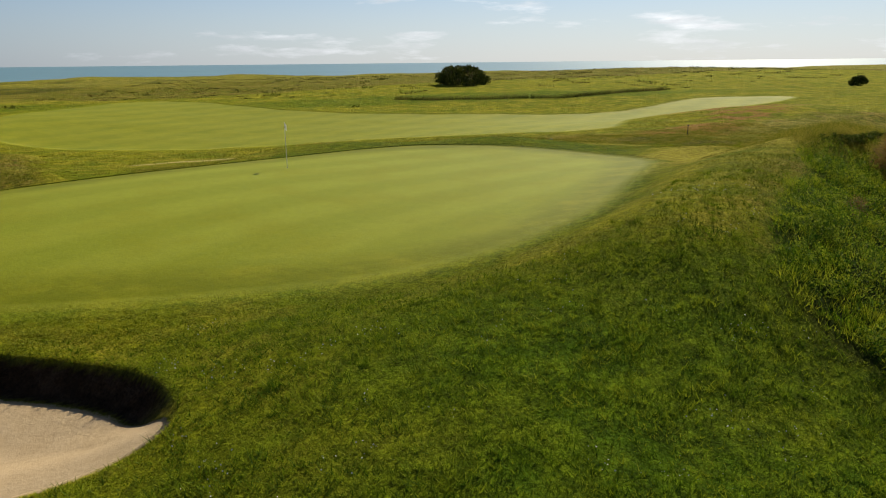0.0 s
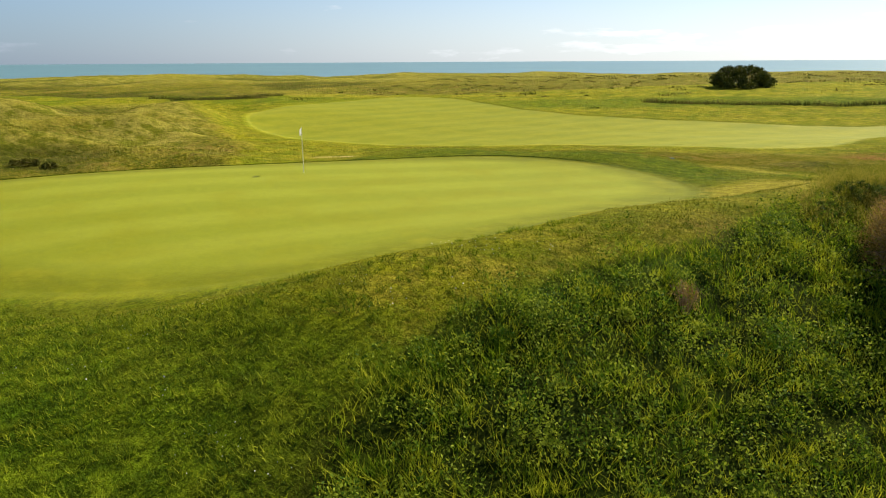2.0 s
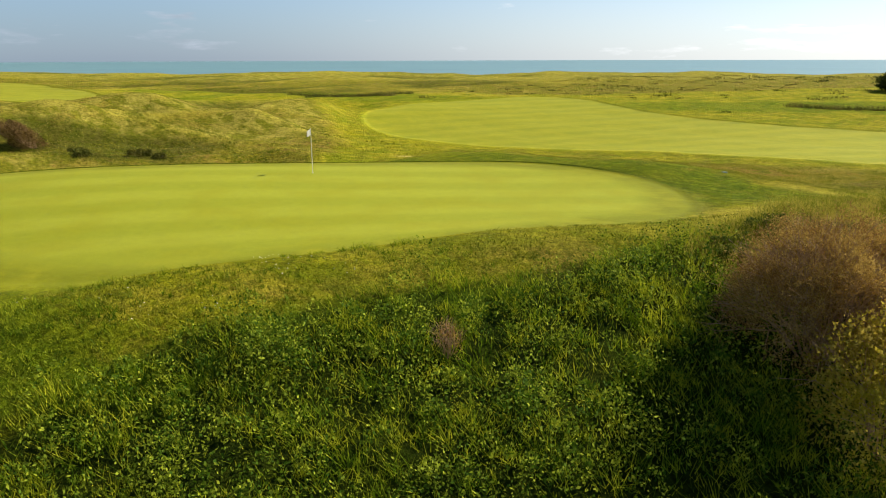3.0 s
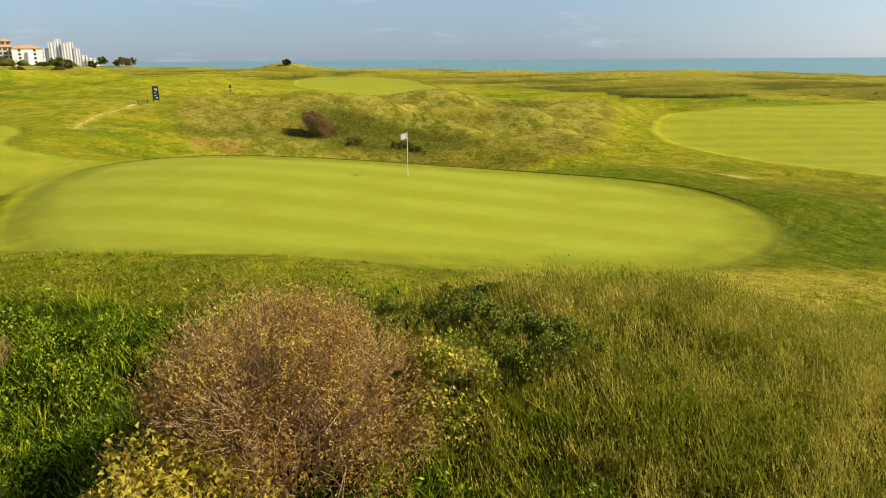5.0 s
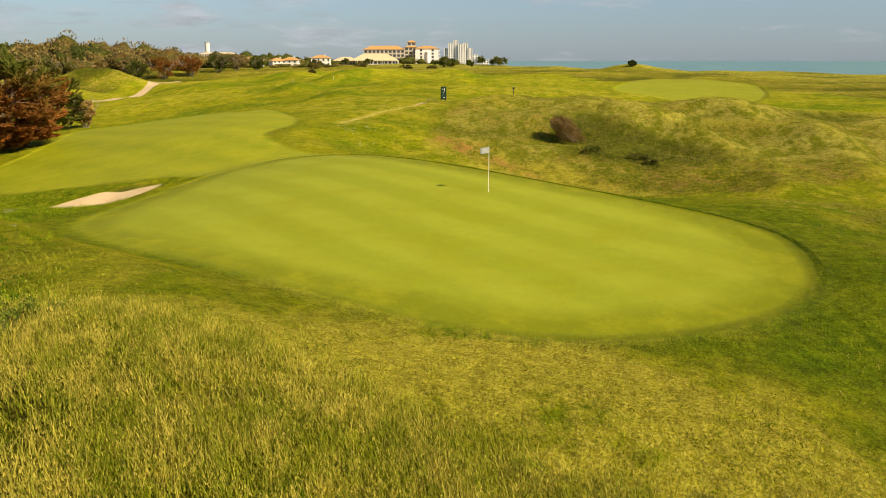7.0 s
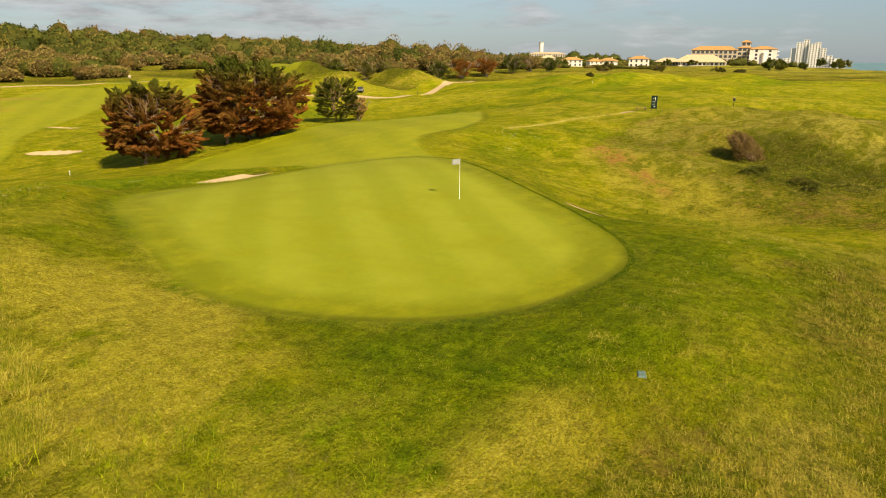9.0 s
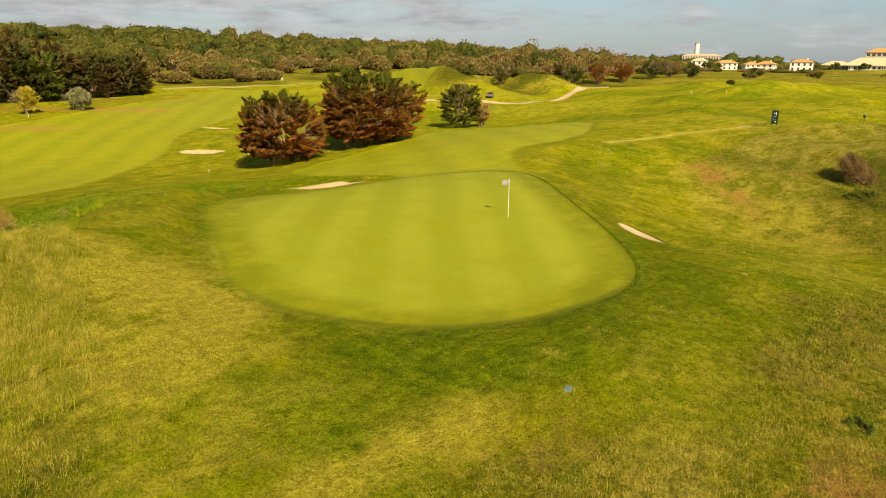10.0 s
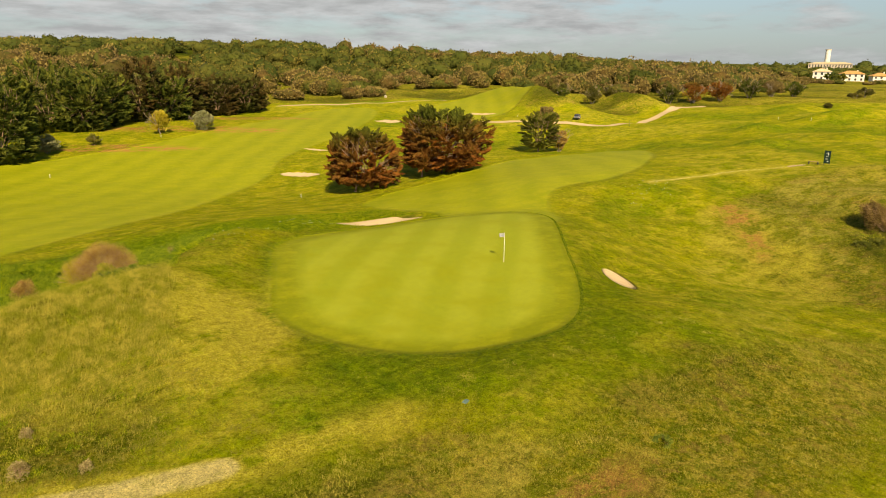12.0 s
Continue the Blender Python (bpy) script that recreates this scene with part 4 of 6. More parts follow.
def build_tree(name, at, height, width, seed, foliage, label, category="tree", stems=5, leaves=9000, leaf=0.5, low=0.16, lumps=60, skew=(0, 0), flat=1.0, up=0.35, ratio=0.5, bark=None):
    """A tree of several stems with an uneven crown of many small sprays."""
    rng = np.random.default_rng(seed)
    ob = tagged(holder(name, (at[0], at[1], ground_at(*at) - 0.05)), label, category)
    bm, tips = bmesh.new(), []
    for k in range(stems):
        a = 2 * math.pi * (k + rng.uniform(0, 0.7)) / stems
        out = rng.uniform(0.25, 0.75) * min(1.0, width / height)
        way = Vector((math.cos(a) * out + skew[0] * 0.4, math.sin(a) * out + skew[1] * 0.4, 1)).normalized()
        limbs(bm, rng, Vector((math.cos(a) * 0.04 * width, math.sin(a) * 0.04 * width, -0.2)), way, height * rng.uniform(0.28, 0.38) * (0.55 if bark else 1.0), height * 0.022, 3, tips, 0.42)
    part("trunk", bm, bark or MAT_BARK, ob, "grey-brown bare stems")
    # crown: lumps on an uneven dome, sprays on the lumps
    c, r = [], []
    while len(c) < lumps:
        q = rng.normal(size=3)
        q /= np.linalg.norm(q)
        rad = rng.uniform(0.45, 0.95) * (0.82 + 0.3 * math.sin(3 * math.atan2(q[1], q[0]) + seed) * 0.5)
        z = low + (1 - low) * (0.5 + 0.5 * q[2] * rad) ** flat
        full = math.sin(math.pi * min(1, max(0.08, (z - low * 0.6) / (1.08 - low * 0.6))) ** 0.75)
        p = np.array([q[0] * rad * width / 2 * (0.4 + 0.6 * full) + skew[0] * z * height * 0.15, q[1] * rad * width / 2 * (0.4 + 0.6 * full) + skew[1] * z * height * 0.15, z * height])
        c.append(p)
        r.append(rng.uniform(0.10, 0.19) * min(width, height))
    c, r = np.array(c), np.array(r)
    k = rng.integers(0, len(c), leaves)
    d = rng.normal(size=(leaves, 3))
    d /= np.linalg.norm(d, axis=1)[:, None]
    p = c[k] + d * (r[k] * rng.uniform(0.35, 1.0, leaves) ** 0.6)[:, None] * np.array([1, 1, 0.7])
    p = p[p[:, 2] > low * height * 0.75]
    out = p - np.array([0, 0, height * 0.35])
    out /= np.linalg.norm(out, axis=1)[:, None]
    cards("crown", p, rng.uniform(0.55, 1.3, len(p)) * leaf, out * 0.9 + np.array([0, 0, up]), foliage, rng, ratio, ob)
    return ob


def build_cypress(name, at, height, width, seed, foliage, label, feet=2, plumes=420, sprays=120, skew=(0.0, 0.0), spray=0.55, low=0.09):
    """A wind-shaped conifer: limbs fan out from low feet to an uneven dome of flat feathery plumes."""
    rng = np.random.default_rng(seed)
    ob = tagged(holder(name, (at[0], at[1], ground_at(*at) - 0.05)), label, "tree")
    bm = bmesh.new()
    lobes = rng.normal(size=(14, 3))
    lobes[:, 2] = np.abs(lobes[:, 2])
    lobes /= np.linalg.norm(lobes, axis=1)[:, None]

    def dome(q, f):
        bulge = 0.86 + 0.17 * np.exp(-((q[None] - lobes) ** 2).sum(1) / 0.12).max()
        z = low * height + (1 - low) * height * (max(q[2], -0.3) * bulge * f * 0.77 + 0.23)
        out = width / 2 * bulge * f * (1.0 if q[2] > 0 else 1.0 + 0.5 * q[2]) * max(0.12, math.hypot(q[0], q[1])) ** -0.35
        lean = z / height
        return Vector((q[0] * out + skew[0] * width * 0.12 * lean, q[1] * out + skew[1] * width * 0.12 * lean, z))

    for k in range(feet):
        foot = Vector(((k - (feet - 1) / 2) * width * 0.24, rng.uniform(-0.5, 0.5), -0.2))
        fork = foot + Vector((rng.uniform(-0.2, 0.2), 0, height * rng.uniform(0.06, 0.11) + 0.2))
        tube(bm, foot, fork, 0.2, 0.15, 8)
        for j in range(9):
            a = 2 * math.pi * (j + rng.uniform(0, 0.6)) / 9
            e = radians(rng.uniform(8, 72))
            q = np.array([math.cos(a) * math.cos(e), math.sin(a) * math.cos(e), math.sin(e)])
            end = dome(q, 0.86)
            knee = fork + (end - fork) * 0.42 + Vector((0, 0, height * 0.04))
            tube(bm, fork, knee, 0.1, 0.06, 6)
            tube(bm, knee, end, 0.07, 0.02, 5)
            for _ in range(5):
                w = q + rng.normal(size=3) * 0.32
                tube(bm, knee + (end - knee) * rng.uniform(0, 0.6), dome(w / np.linalg.norm(w), 0.9), 0.035, 0.01, 4)
    part("trunk", bm, MAT_PALEBARK, ob, "pale reddish forking stems")
    P, U = [], []
    for k in range(plumes):
        q = rng.normal(size=3)
        q[2] = q[2] * 0.8 + 0.25
        q /= np.linalg.norm(q)
        if q[2] < -0.3:
            q[2] *= 0.4
        f = rng.uniform(0.76, 0.98) if k % 4 else rng.uniform(0.5, 0.76)
        way = (Vector((q[0], q[1], 0.2 + 0.5 * max(q[2], 0))) + Vector(rng.normal(size=3)) * 0.33).normalized()
        side = way.cross(Vector((0, 0, 1)) + Vector(rng.normal(size=3)) * 0.25).normalized()
        top = way.cross(side)
        long = width * rng.uniform(0.09, 0.15)
        base = np.array(dome(q, f)) - np.array(way) * long * 0.55
        t = rng.uniform(0, 1, (sprays, 1))
        fan = rng.uniform(-1, 1, (sprays, 1))
        P.append(base + np.array(way) * t * long + np.array(side) * fan * long * 0.34 * np.sin(np.pi * (0.12 + 0.8 * t)) + np.array(top) * rng.normal(size=(sprays, 1)) * long * 0.035)
        U.append(np.array(way) + np.array(side) * fan * 0.7 + rng.normal(size=(sprays, 3)) * 0.12)
    p, u = np.concatenate(P), np.concatenate(U)
    cards("crown", p, rng.uniform(0.5, 1.2, len(p)) * spray, u, foliage, rng, 0.34, ob, 0.15, 3)
    return ob


build_cypress("cypress_tree", (-23.0, -56.4), 10.2, 13.2, 5, MAT_CYPRESS, "bushy many-stemmed cypress with rust-brown and green foliage")
build_cypress("cypress_tree", (-37.0, -54.6), 11.4, 16.6, 8, MAT_CYPRESS, "wide rust-brown cypress leaning with the wind beside its neighbour", feet=3, plumes=600, skew=(-0.4, 0.1), low=0.08)
build_cypress("pine_tree", (-83.5, -77.5), 10.0, 10.2, 12, MAT_OLIVE, "rounded dark green pine standing alone on the fairway edge", feet=1, plumes=260, sprays=110, low=0.1)
build_tree("round_shrub", (-87.0, -74.6), 5.6, 4.2, 16, MAT_BROWN, "small rust-orange shrub leaning on the lone pine", "shrub", leaves=2500, leaf=0.5, low=0.03)
build_tree("round_shrub", (-113, -104), 6.5, 8.5, 15, MAT_WOODBROWN, "grey-brown rounded shrub behind the lone pine", "shrub", leaves=5000, leaf=0.7, low=0.05)


def build_bush(name, at, height, width, seed, foliage, label, leaves=9000, leaf=0.07, stems=40, twig=MAT_TWIG, depth=2, lumps=26, bare=0.0, sink=0.1, ratio=0.6, clump=1.0, lean=(0.0, 0.0)):
    """A bush: many stems spread from the base, a dome of fine leaves with gaps."""
    rng = np.random.default_rng(seed)
    ob = tagged(holder(name, (at[0], at[1], ground_at(*at) - sink)), label, "bush")
    bm, tips = bmesh.new(), []
    for k in range(stems):
        a = rng.uniform(0, 2 * math.pi)
        o = rng.uniform(0.1, 1.25)
        w = Vector((math.cos(a) * o * width / height * 0.5, math.sin(a) * o * width / height * 0.5, 1)).normalized()
        reach = 1 / math.sqrt((w.z / height) ** 2 + ((1 - w.z * w.z) / (width / 2) ** 2))
        limbs(bm, rng, Vector((math.cos(a) * width * 0.06, math.sin(a) * width * 0.06, 0)), w, reach * (0.40 if depth < 3 else 0.30), height * 0.006, depth, tips, 0.38, 0.05)
    for v in bm.verts:
        v.co.x, v.co.y = v.co.x + lean[0] * v.co.z, v.co.y + lean[1] * v.co.z
    bmesh.ops.create_cone(bm, cap_ends=True, segments=10, radius1=width * 0.09, radius2=width * 0.06, depth=0.14, matrix=pose(0, 0, 0.0))
    part("branching", bm, twig, ob, "thin bare twigs")
    t = np.array([list(v) for v in tips])
    c = []
    while len(c) < lumps:
        q = rng.normal(size=3)
        q[2] = abs(q[2]) * 0.9
        q /= np.linalg.norm(q)
        f = rng.uniform(0.55, 0.86)
        c.append((q[0] * f * width / 2, q[1] * f * width / 2, 0.12 * height + q[2] * f * height * 0.88))
    c = np.concatenate([np.array(c), t[rng.integers(0, len(t), lumps)]])
    r = rng.uniform(0.13, 0.24, len(c)) * min(width, height * 1.5) * clump
    k = rng.integers(0, len(c), leaves)
    d = rng.normal(size=(leaves, 3))
    d /= np.linalg.norm(d, axis=1)[:, None]
    p = c[k] + d * (r[k] * rng.uniform(0.1, 1.0, leaves) ** 0.5)[:, None] * np.array([1, 1, 0.8])
    u = (p[:, 0] / (width / 2)) ** 2 + (p[:, 1] / (width / 2)) ** 2 + (p[:, 2] / height) ** 2
    az = np.arctan2(p[:, 1], p[:, 0])
    edge = 0.98 + 0.16 * np.sin(az * 3 + seed) * np.sin(p[:, 2] * 5 / height + seed) + 0.10 * np.sin(az * 7 + 2 * seed)
    p = p[(p[:, 2] > bare * height) & (u < edge * rng.uniform(0.9, 1.12, len(p)))]
    out = p / (np.linalg.norm(p, axis=1)[:, None] + 1e-6)
    p[:, 0], p[:, 1] = p[:, 0] + lean[0] * p[:, 2], p[:, 1] + lean[1] * p[:, 2]
    cards("leaves", p, rng.uniform(0.6, 1.4, len(p)) * leaf, out * 0.6 + np.array([0, 0, 0.3]), foliage, rng, ratio * 1.3, ob, 0.9, 3)
    return ob


build_bush("withered_bush", (24.7, -10.9), 3.35, 4.4, 21, MAT_BROWN, "large withered brown bush with dense bare twigs on the bank", leaves=90000, leaf=0.044, stems=120, depth=3, lumps=110, bare=0.16, sink=0.25, ratio=0.28, clump=0.55)
build_bush("withered_bush", (25.9, -12.4), 2.6, 3.0, 22, MAT_YELLOW, "yellowing leafy bush at the foot of the withered one", leaves=16000, leaf=0.06, stems=30, lumps=36)
build_bush("withered_bush", (25.2, -8.9), 1.25, 1.7, 23, MAT_GRASS, "small yellow-green bush in the tall grass", leaves=7000, leaf=0.055, stems=26)
build_bush("withered_bush", (19.3, -15.1), 0.9, 0.65, 24, MAT_BROWN, "small pinkish dried shrub among green weeds", leaves=320, leaf=0.04, stems=30)
build_bush("withered_bush", (28.8, -16.2), 1.7, 2.0, 25, MAT_BROWN, "low brown bush behind the grassy bank", leaves=7000, leaf=0.06, stems=30)
build_bush("dune_bush", (-48.0, 8.2), 3.1, 3.7, 26, MAT_DUNEBROWN, "brown bush leaning with the wind on the dune slope", leaves=18000, leaf=0.12, stems=50, lumps=50, lean=(-0.25, -0.75), ratio=0.35)
build_bush("dune_bush", (-39.0, 13.8), 0.8, 3.2, 27, MAT_OLIVE, "low dark bush in a hollow of the dune", leaves=3000, leaf=0.14, stems=14)
build_bush("dune_bush", (-42.5, 9.6), 0.55, 2.2, 28, MAT_OLIVE, "low dark bush in a hollow of the dune", leaves=2600, leaf=0.14, stems=14)
build_bush("dune_bush", (-36.8, 14.6), 0.6, 2.0, 31, MAT_OLIVE, "low dark bush in a hollow of the dune", leaves=2200, leaf=0.14, stems=14)
build_bush("dune_bush", (-40.4, 8.9), 0.6, 2.2, 32, MAT_OLIVE, "low dark bush in a hollow of the dune", leaves=2200, leaf=0.14, stems=14)
build_bush("dune_bush", (17.5, 119.5), 4.0, 13.5, 29, MAT_PINE, "dark rounded bush standing alone before the sea dunes", leaves=14000, leaf=0.34, stems=30, lumps=90, clump=0.8)
build_bush("dune_bush", (94, 103), 2.2, 3.8, 30, MAT_PINE, "small dark bush on the dune ridge", leaves=2500, leaf=0.3, stems=14)
for k, (bx, by, bh, bw) in enumerate([(32.7, 8.6, 0.75, 0.9), (30.6, 9.6, 0.5, 0.6), (32.0, 6.0, 0.5, 0.6)]):
    build_bush("dry_thistle", (bx, by), bh, bw, 40 + k, MAT_THISTLE, "pale dried thistle clump on the grassy slope", leaves=900, leaf=0.06, stems=30, sink=0.03)
for k, (bx, by, bh, bw) in enumerate([(23.2, -7.2, 0.5, 2.6), (24.2, -7.7, 0.6, 2.4), (22.4, -8.6, 0.45, 1.5), (25.1, -7.2, 0.6, 2.1), (10.5, 21.3, 0.35, 1.2)]):
    build_bush("bramble", (bx, by), bh, bw, 50 + k, MAT_BRAMBLE, "dark green bramble clump in the tall grass", leaves=8000, leaf=0.04, stems=16, lumps=20)

# dark trees along the southern edge of the fairway
for k, (tx, ty, th, tw) in enumerate([(17, -121, 15.5, 14), (29, -130, 14, 13), (1, -164, 15.5, 17), (-11, -166, 13.5, 16), (-24, -174, 15, 16), (-38, -182, 13, 15), (-51, -188, 11.5, 15), (14, -152, 14, 13), (-63, -193, 10, 14), (-6, -158, 12, 13), (-31, -172, 11, 13)]):
    build_cypress("conifer", (tx, ty), th * 1.2, tw * 1.15, 60 + k, MAT_RUST if k in (4, 5, 6, 8) else MAT_PINE, "broad dark conifer at the edge of the woods", feet=1, plumes=380, sprays=55, spray=1.0, low=0.0)
build_tree("young_pine", (-19, -141), 6.5, 5.2, 71, MAT_YELLOW, "slender yellow-green young pine on the bracken edge", leaves=2500, leaf=0.5, low=0.08, stems=2)
build_tree("round_shrub", (-30, -143), 5.2, 7.0, 72, MAT_SILVER, "silver-grey rounded shrub on the fairway edge", "shrub", leaves=4500, leaf=0.45, low=0.02)
build_tree("round_shrub", (8, -128), 4.0, 6.0, 73, MAT_SILVER, "silver-grey rounded shrub on the fairway edge", "shrub", leaves=3500, leaf=0.45, low=0.02)
build_tree("round_shrub", (-2, -133), 2.6, 4.0, 74, MAT_OLIVE, "small dark shrub in dry bracken", "shrub", leaves=1600, leaf=0.4, low=0.02)


def build_woods():
    """The woods inland: many crowns close together, each an uneven dome of sprays on a core coloured dark for the shade
    inside.
    """
    rng = np.random.default_rng(5)
    edge = np.array([(70, -140), (30, -150), (0, -176), (-50, -200), (-88, -213), (-112, -206), (-150, -212), (-172, -205), (-180, -180), (-178, -164), (-186, -150), (-202, -142), (-216, -130), (-222, -118), (-255, -112), (-300, -118), (-360, -165), (-470, -235), (-700, -330), (-1100, -500),
                     (-1100, -1300), (300, -1300), (300, -160)], float)
    ico = bmesh.new()
    bmesh.ops.create_icosphere(ico, subdivisions=2, radius=1.0)
    iv = np.array([v.co[:] for v in ico.verts])
    it = np.array([[v.index for v in f.verts] for f in ico.faces])
    ico.free()
    P, S, O, CV, CF, K = [], [], [], [], [], []

    def crown(x, y, r, grow, kind=0):
        K.append(kind)
        r = r * 1.25
        z = ground_at(x, y)
        w = rng.uniform(3.0, 6.4) * (1 + r / 900) * (0.7 + 0.3 * grow)
        h = rng.uniform(4.4, 8.6) * grow * (1.35 if rng.uniform() < 0.12 else 1.0)
        lobes = rng.normal(size=(9, 3))
        lobes[:, 2] = np.abs(lobes[:, 2]) * 0.8
        lobes /= np.linalg.norm(lobes, axis=1)[:, None]
        size = rng.uniform(0.6, 1.15, 9)

        def reach(q):
            d = ((q[:, None, :] - lobes[None]) ** 2).sum(2)
            return 0.66 + 0.36 * (size * np.exp(-d / 0.16)).max(1)

        m = int(1000 if r < 330 else 650 if r < 450 else 300 if r < 650 else 120)
        q = rng.normal(size=(m, 3))
        q[:, 2] = np.where(q[:, 2] < 0, q[:, 2] * 0.45, q[:, 2])
        q /= np.linalg.norm(q, axis=1)[:, None]
        p = q * np.array([w, w, h * 0.68]) * (reach(q) - 0.03 + rng.normal(size=m) * 0.025)[:, None] + np.array([x, y, z + h * 0.34])
        P.append(p)
        S.append(rng.uniform(0.6, 1.3, m) * (0.6 if r < 330 else 0.75 if r < 450 else 1.1 if r < 650 else 1.5))
        O.append(q + np.array([0, 0, 0.35]))
        CF.append(it + len(CV) * len(iv))
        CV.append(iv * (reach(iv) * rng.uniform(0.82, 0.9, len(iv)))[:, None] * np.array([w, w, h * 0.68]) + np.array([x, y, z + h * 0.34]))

    n = 0
    tries = 0
    while n < 1650 and tries < 40000:
        tries += 1
        a = radians(rng.uniform(100, 190))
        r = 140 + 760 * rng.uniform(0, 1) ** 1.35
        x, y = -math.sin(a) * r + 30, math.cos(a) * r
        d = float(outline_distance(edge, np.array([x]), np.array([y]))[0])
        if d < 0:
            continue
        n += 1
        u = rng.uniform()
        front = x < -60 and (d < 32 or (x < -90 and d < 75))
        crown(x, y, r, (0.85 if d < 30 else 0.92) + 0.35 * float(ease(np.array(d), 0, 40)), (1 if u < 0.76 else 0 if u < 0.93 else 2) if front else (1 if patchy(x, y, 0.013, 2.0) > 0.72 + 0.3 * (u - 0.5) else 0 if u < 0.6 else 2))
    # the belt of trees among and behind the houses
    for k in range(330):
        x, y = rng.uniform(-1000, -625), rng.uniform(-520, -20)
        if y > -330 and x > -690 + 0.25 * y:
            continue
        if -170 < y < -70 and x > -835:
            continue
        if y > -70 and (x > -790 or rng.uniform() < 0.5):
            continue
        crown(x, y, 700, rng.uniform(0.7, 1.15))
    for k in range(60):
        t = rng.uniform(0, 1)
        crown(-300 - 280 * t + rng.normal() * 12, -150 - 90 * t - rng.uniform(0, 60), 350, rng.uniform(0.4, 0.8), 1 if k % 3 else 0)
    for k in range(130):
        r, a = rng.uniform(760, 1080), rng.uniform(0.30, 0.50)
        crown(-r * math.cos(a), -r * math.sin(a), 620, rng.uniform(0.8, 1.25), 2 if k % 3 else 0)
    for k in range(300):
        r, a = rng.uniform(880, 1500), rng.uniform(0.37, 0.88)
        crown(-r * math.cos(a), -r * math.sin(a), 760, rng.uniform(0.9, 1.4), 2 if k % 3 else 0)
    # taller pines round the long villa
    for k in range(110):
        r, a = rng.uniform(1300, 1480), rng.uniform(0.31, 0.47)
        crown(-r * math.cos(a), -r * math.sin(a), 760, rng.uniform(1.6, 2.4), 2 if k % 3 else 0)
    for k in range(36):
        r, a = rng.uniform(1130, 1230), rng.uniform(0.36, 0.44)
        crown(-r * math.cos(a), -r * math.sin(a), 760, rng.uniform(1.0, 1.5), 2 if k % 2 else 0)
    for k in range(34):
        r, a = rng.uniform(590, 655), rng.uniform(0.25, 0.47)
        crown(-r * math.cos(a), -r * math.sin(a), 480, rng.uniform(0.3, 0.55), (0, 1, 2)[k % 3])
    ob = holder("woods", (0, 0, 0))
    tagged(ob, "dense mixed woodland in olive, green and brown on inland hills", "woods", "", "stuff")
    for kind, mt in enumerate((MAT_WOODS, MAT_WOODBROWN, MAT_WOODDARK)):
        pick = [n for n in range(len(K)) if K[n] == kind]
        cards("foliage", np.concatenate([P[n] for n in pick]), np.concatenate([S[n] for n in pick]), np.concatenate([O[n] for n in pick]), mt, rng, 0.9, ob, 0.6, 3)
        # cores take darker tones, painting shade into the creases between sprays
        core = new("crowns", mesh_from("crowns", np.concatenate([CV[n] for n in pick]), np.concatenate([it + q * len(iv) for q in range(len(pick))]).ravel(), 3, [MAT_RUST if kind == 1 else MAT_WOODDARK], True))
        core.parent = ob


build_woods()
# brown hedge and scattered scrub on the links
for k, (tx, ty, th, tw, mt) in enumerate([(-211, -121, 9, 12, MAT_CYPRESS), (-218, -114, 8.5, 12, MAT_CYPRESS), (-228, -108, 8.5, 13, MAT_WOODDARK), (-204, -127, 7.5, 11, MAT_WOODDARK), (-238, -105, 7, 11, MAT_WOODBROWN), (-246, -100, 6, 10, MAT_PINE),
                                          (-158, -140, 6, 9, MAT_WOODS), (-170, -136, 6.5, 9, MAT_WOODS), (-150, -132, 3.5, 5, MAT_PINE), (-182, -138, 5, 8, MAT_WOODS), (-260, -80, 4, 8, MAT_WOODS), (-300, -70, 4, 9, MAT_WOODS),
                                          (-190, -62, 1.6, 3, MAT_WOODS), (-240, -75, 2.5, 7, MAT_WOODS), (-330, -40, 3.0, 9, MAT_WOODS), (-420, -66, 4.0, 12, MAT_WOODS), (-274, 49, 2.6, 5, MAT_PINE)]):
    build_tree("scrub", (tx, ty), th, tw, 80 + k, mt, "rounded scrub bush on the rolling links", "shrub", leaves=4200, leaf=0.5, low=0.02, lumps=50)


# ---- grass ----
def far(name, x, y):
    return SHEETS[name].at(x, y)


def wild_at(x, y):
    return far("wild", x, y)


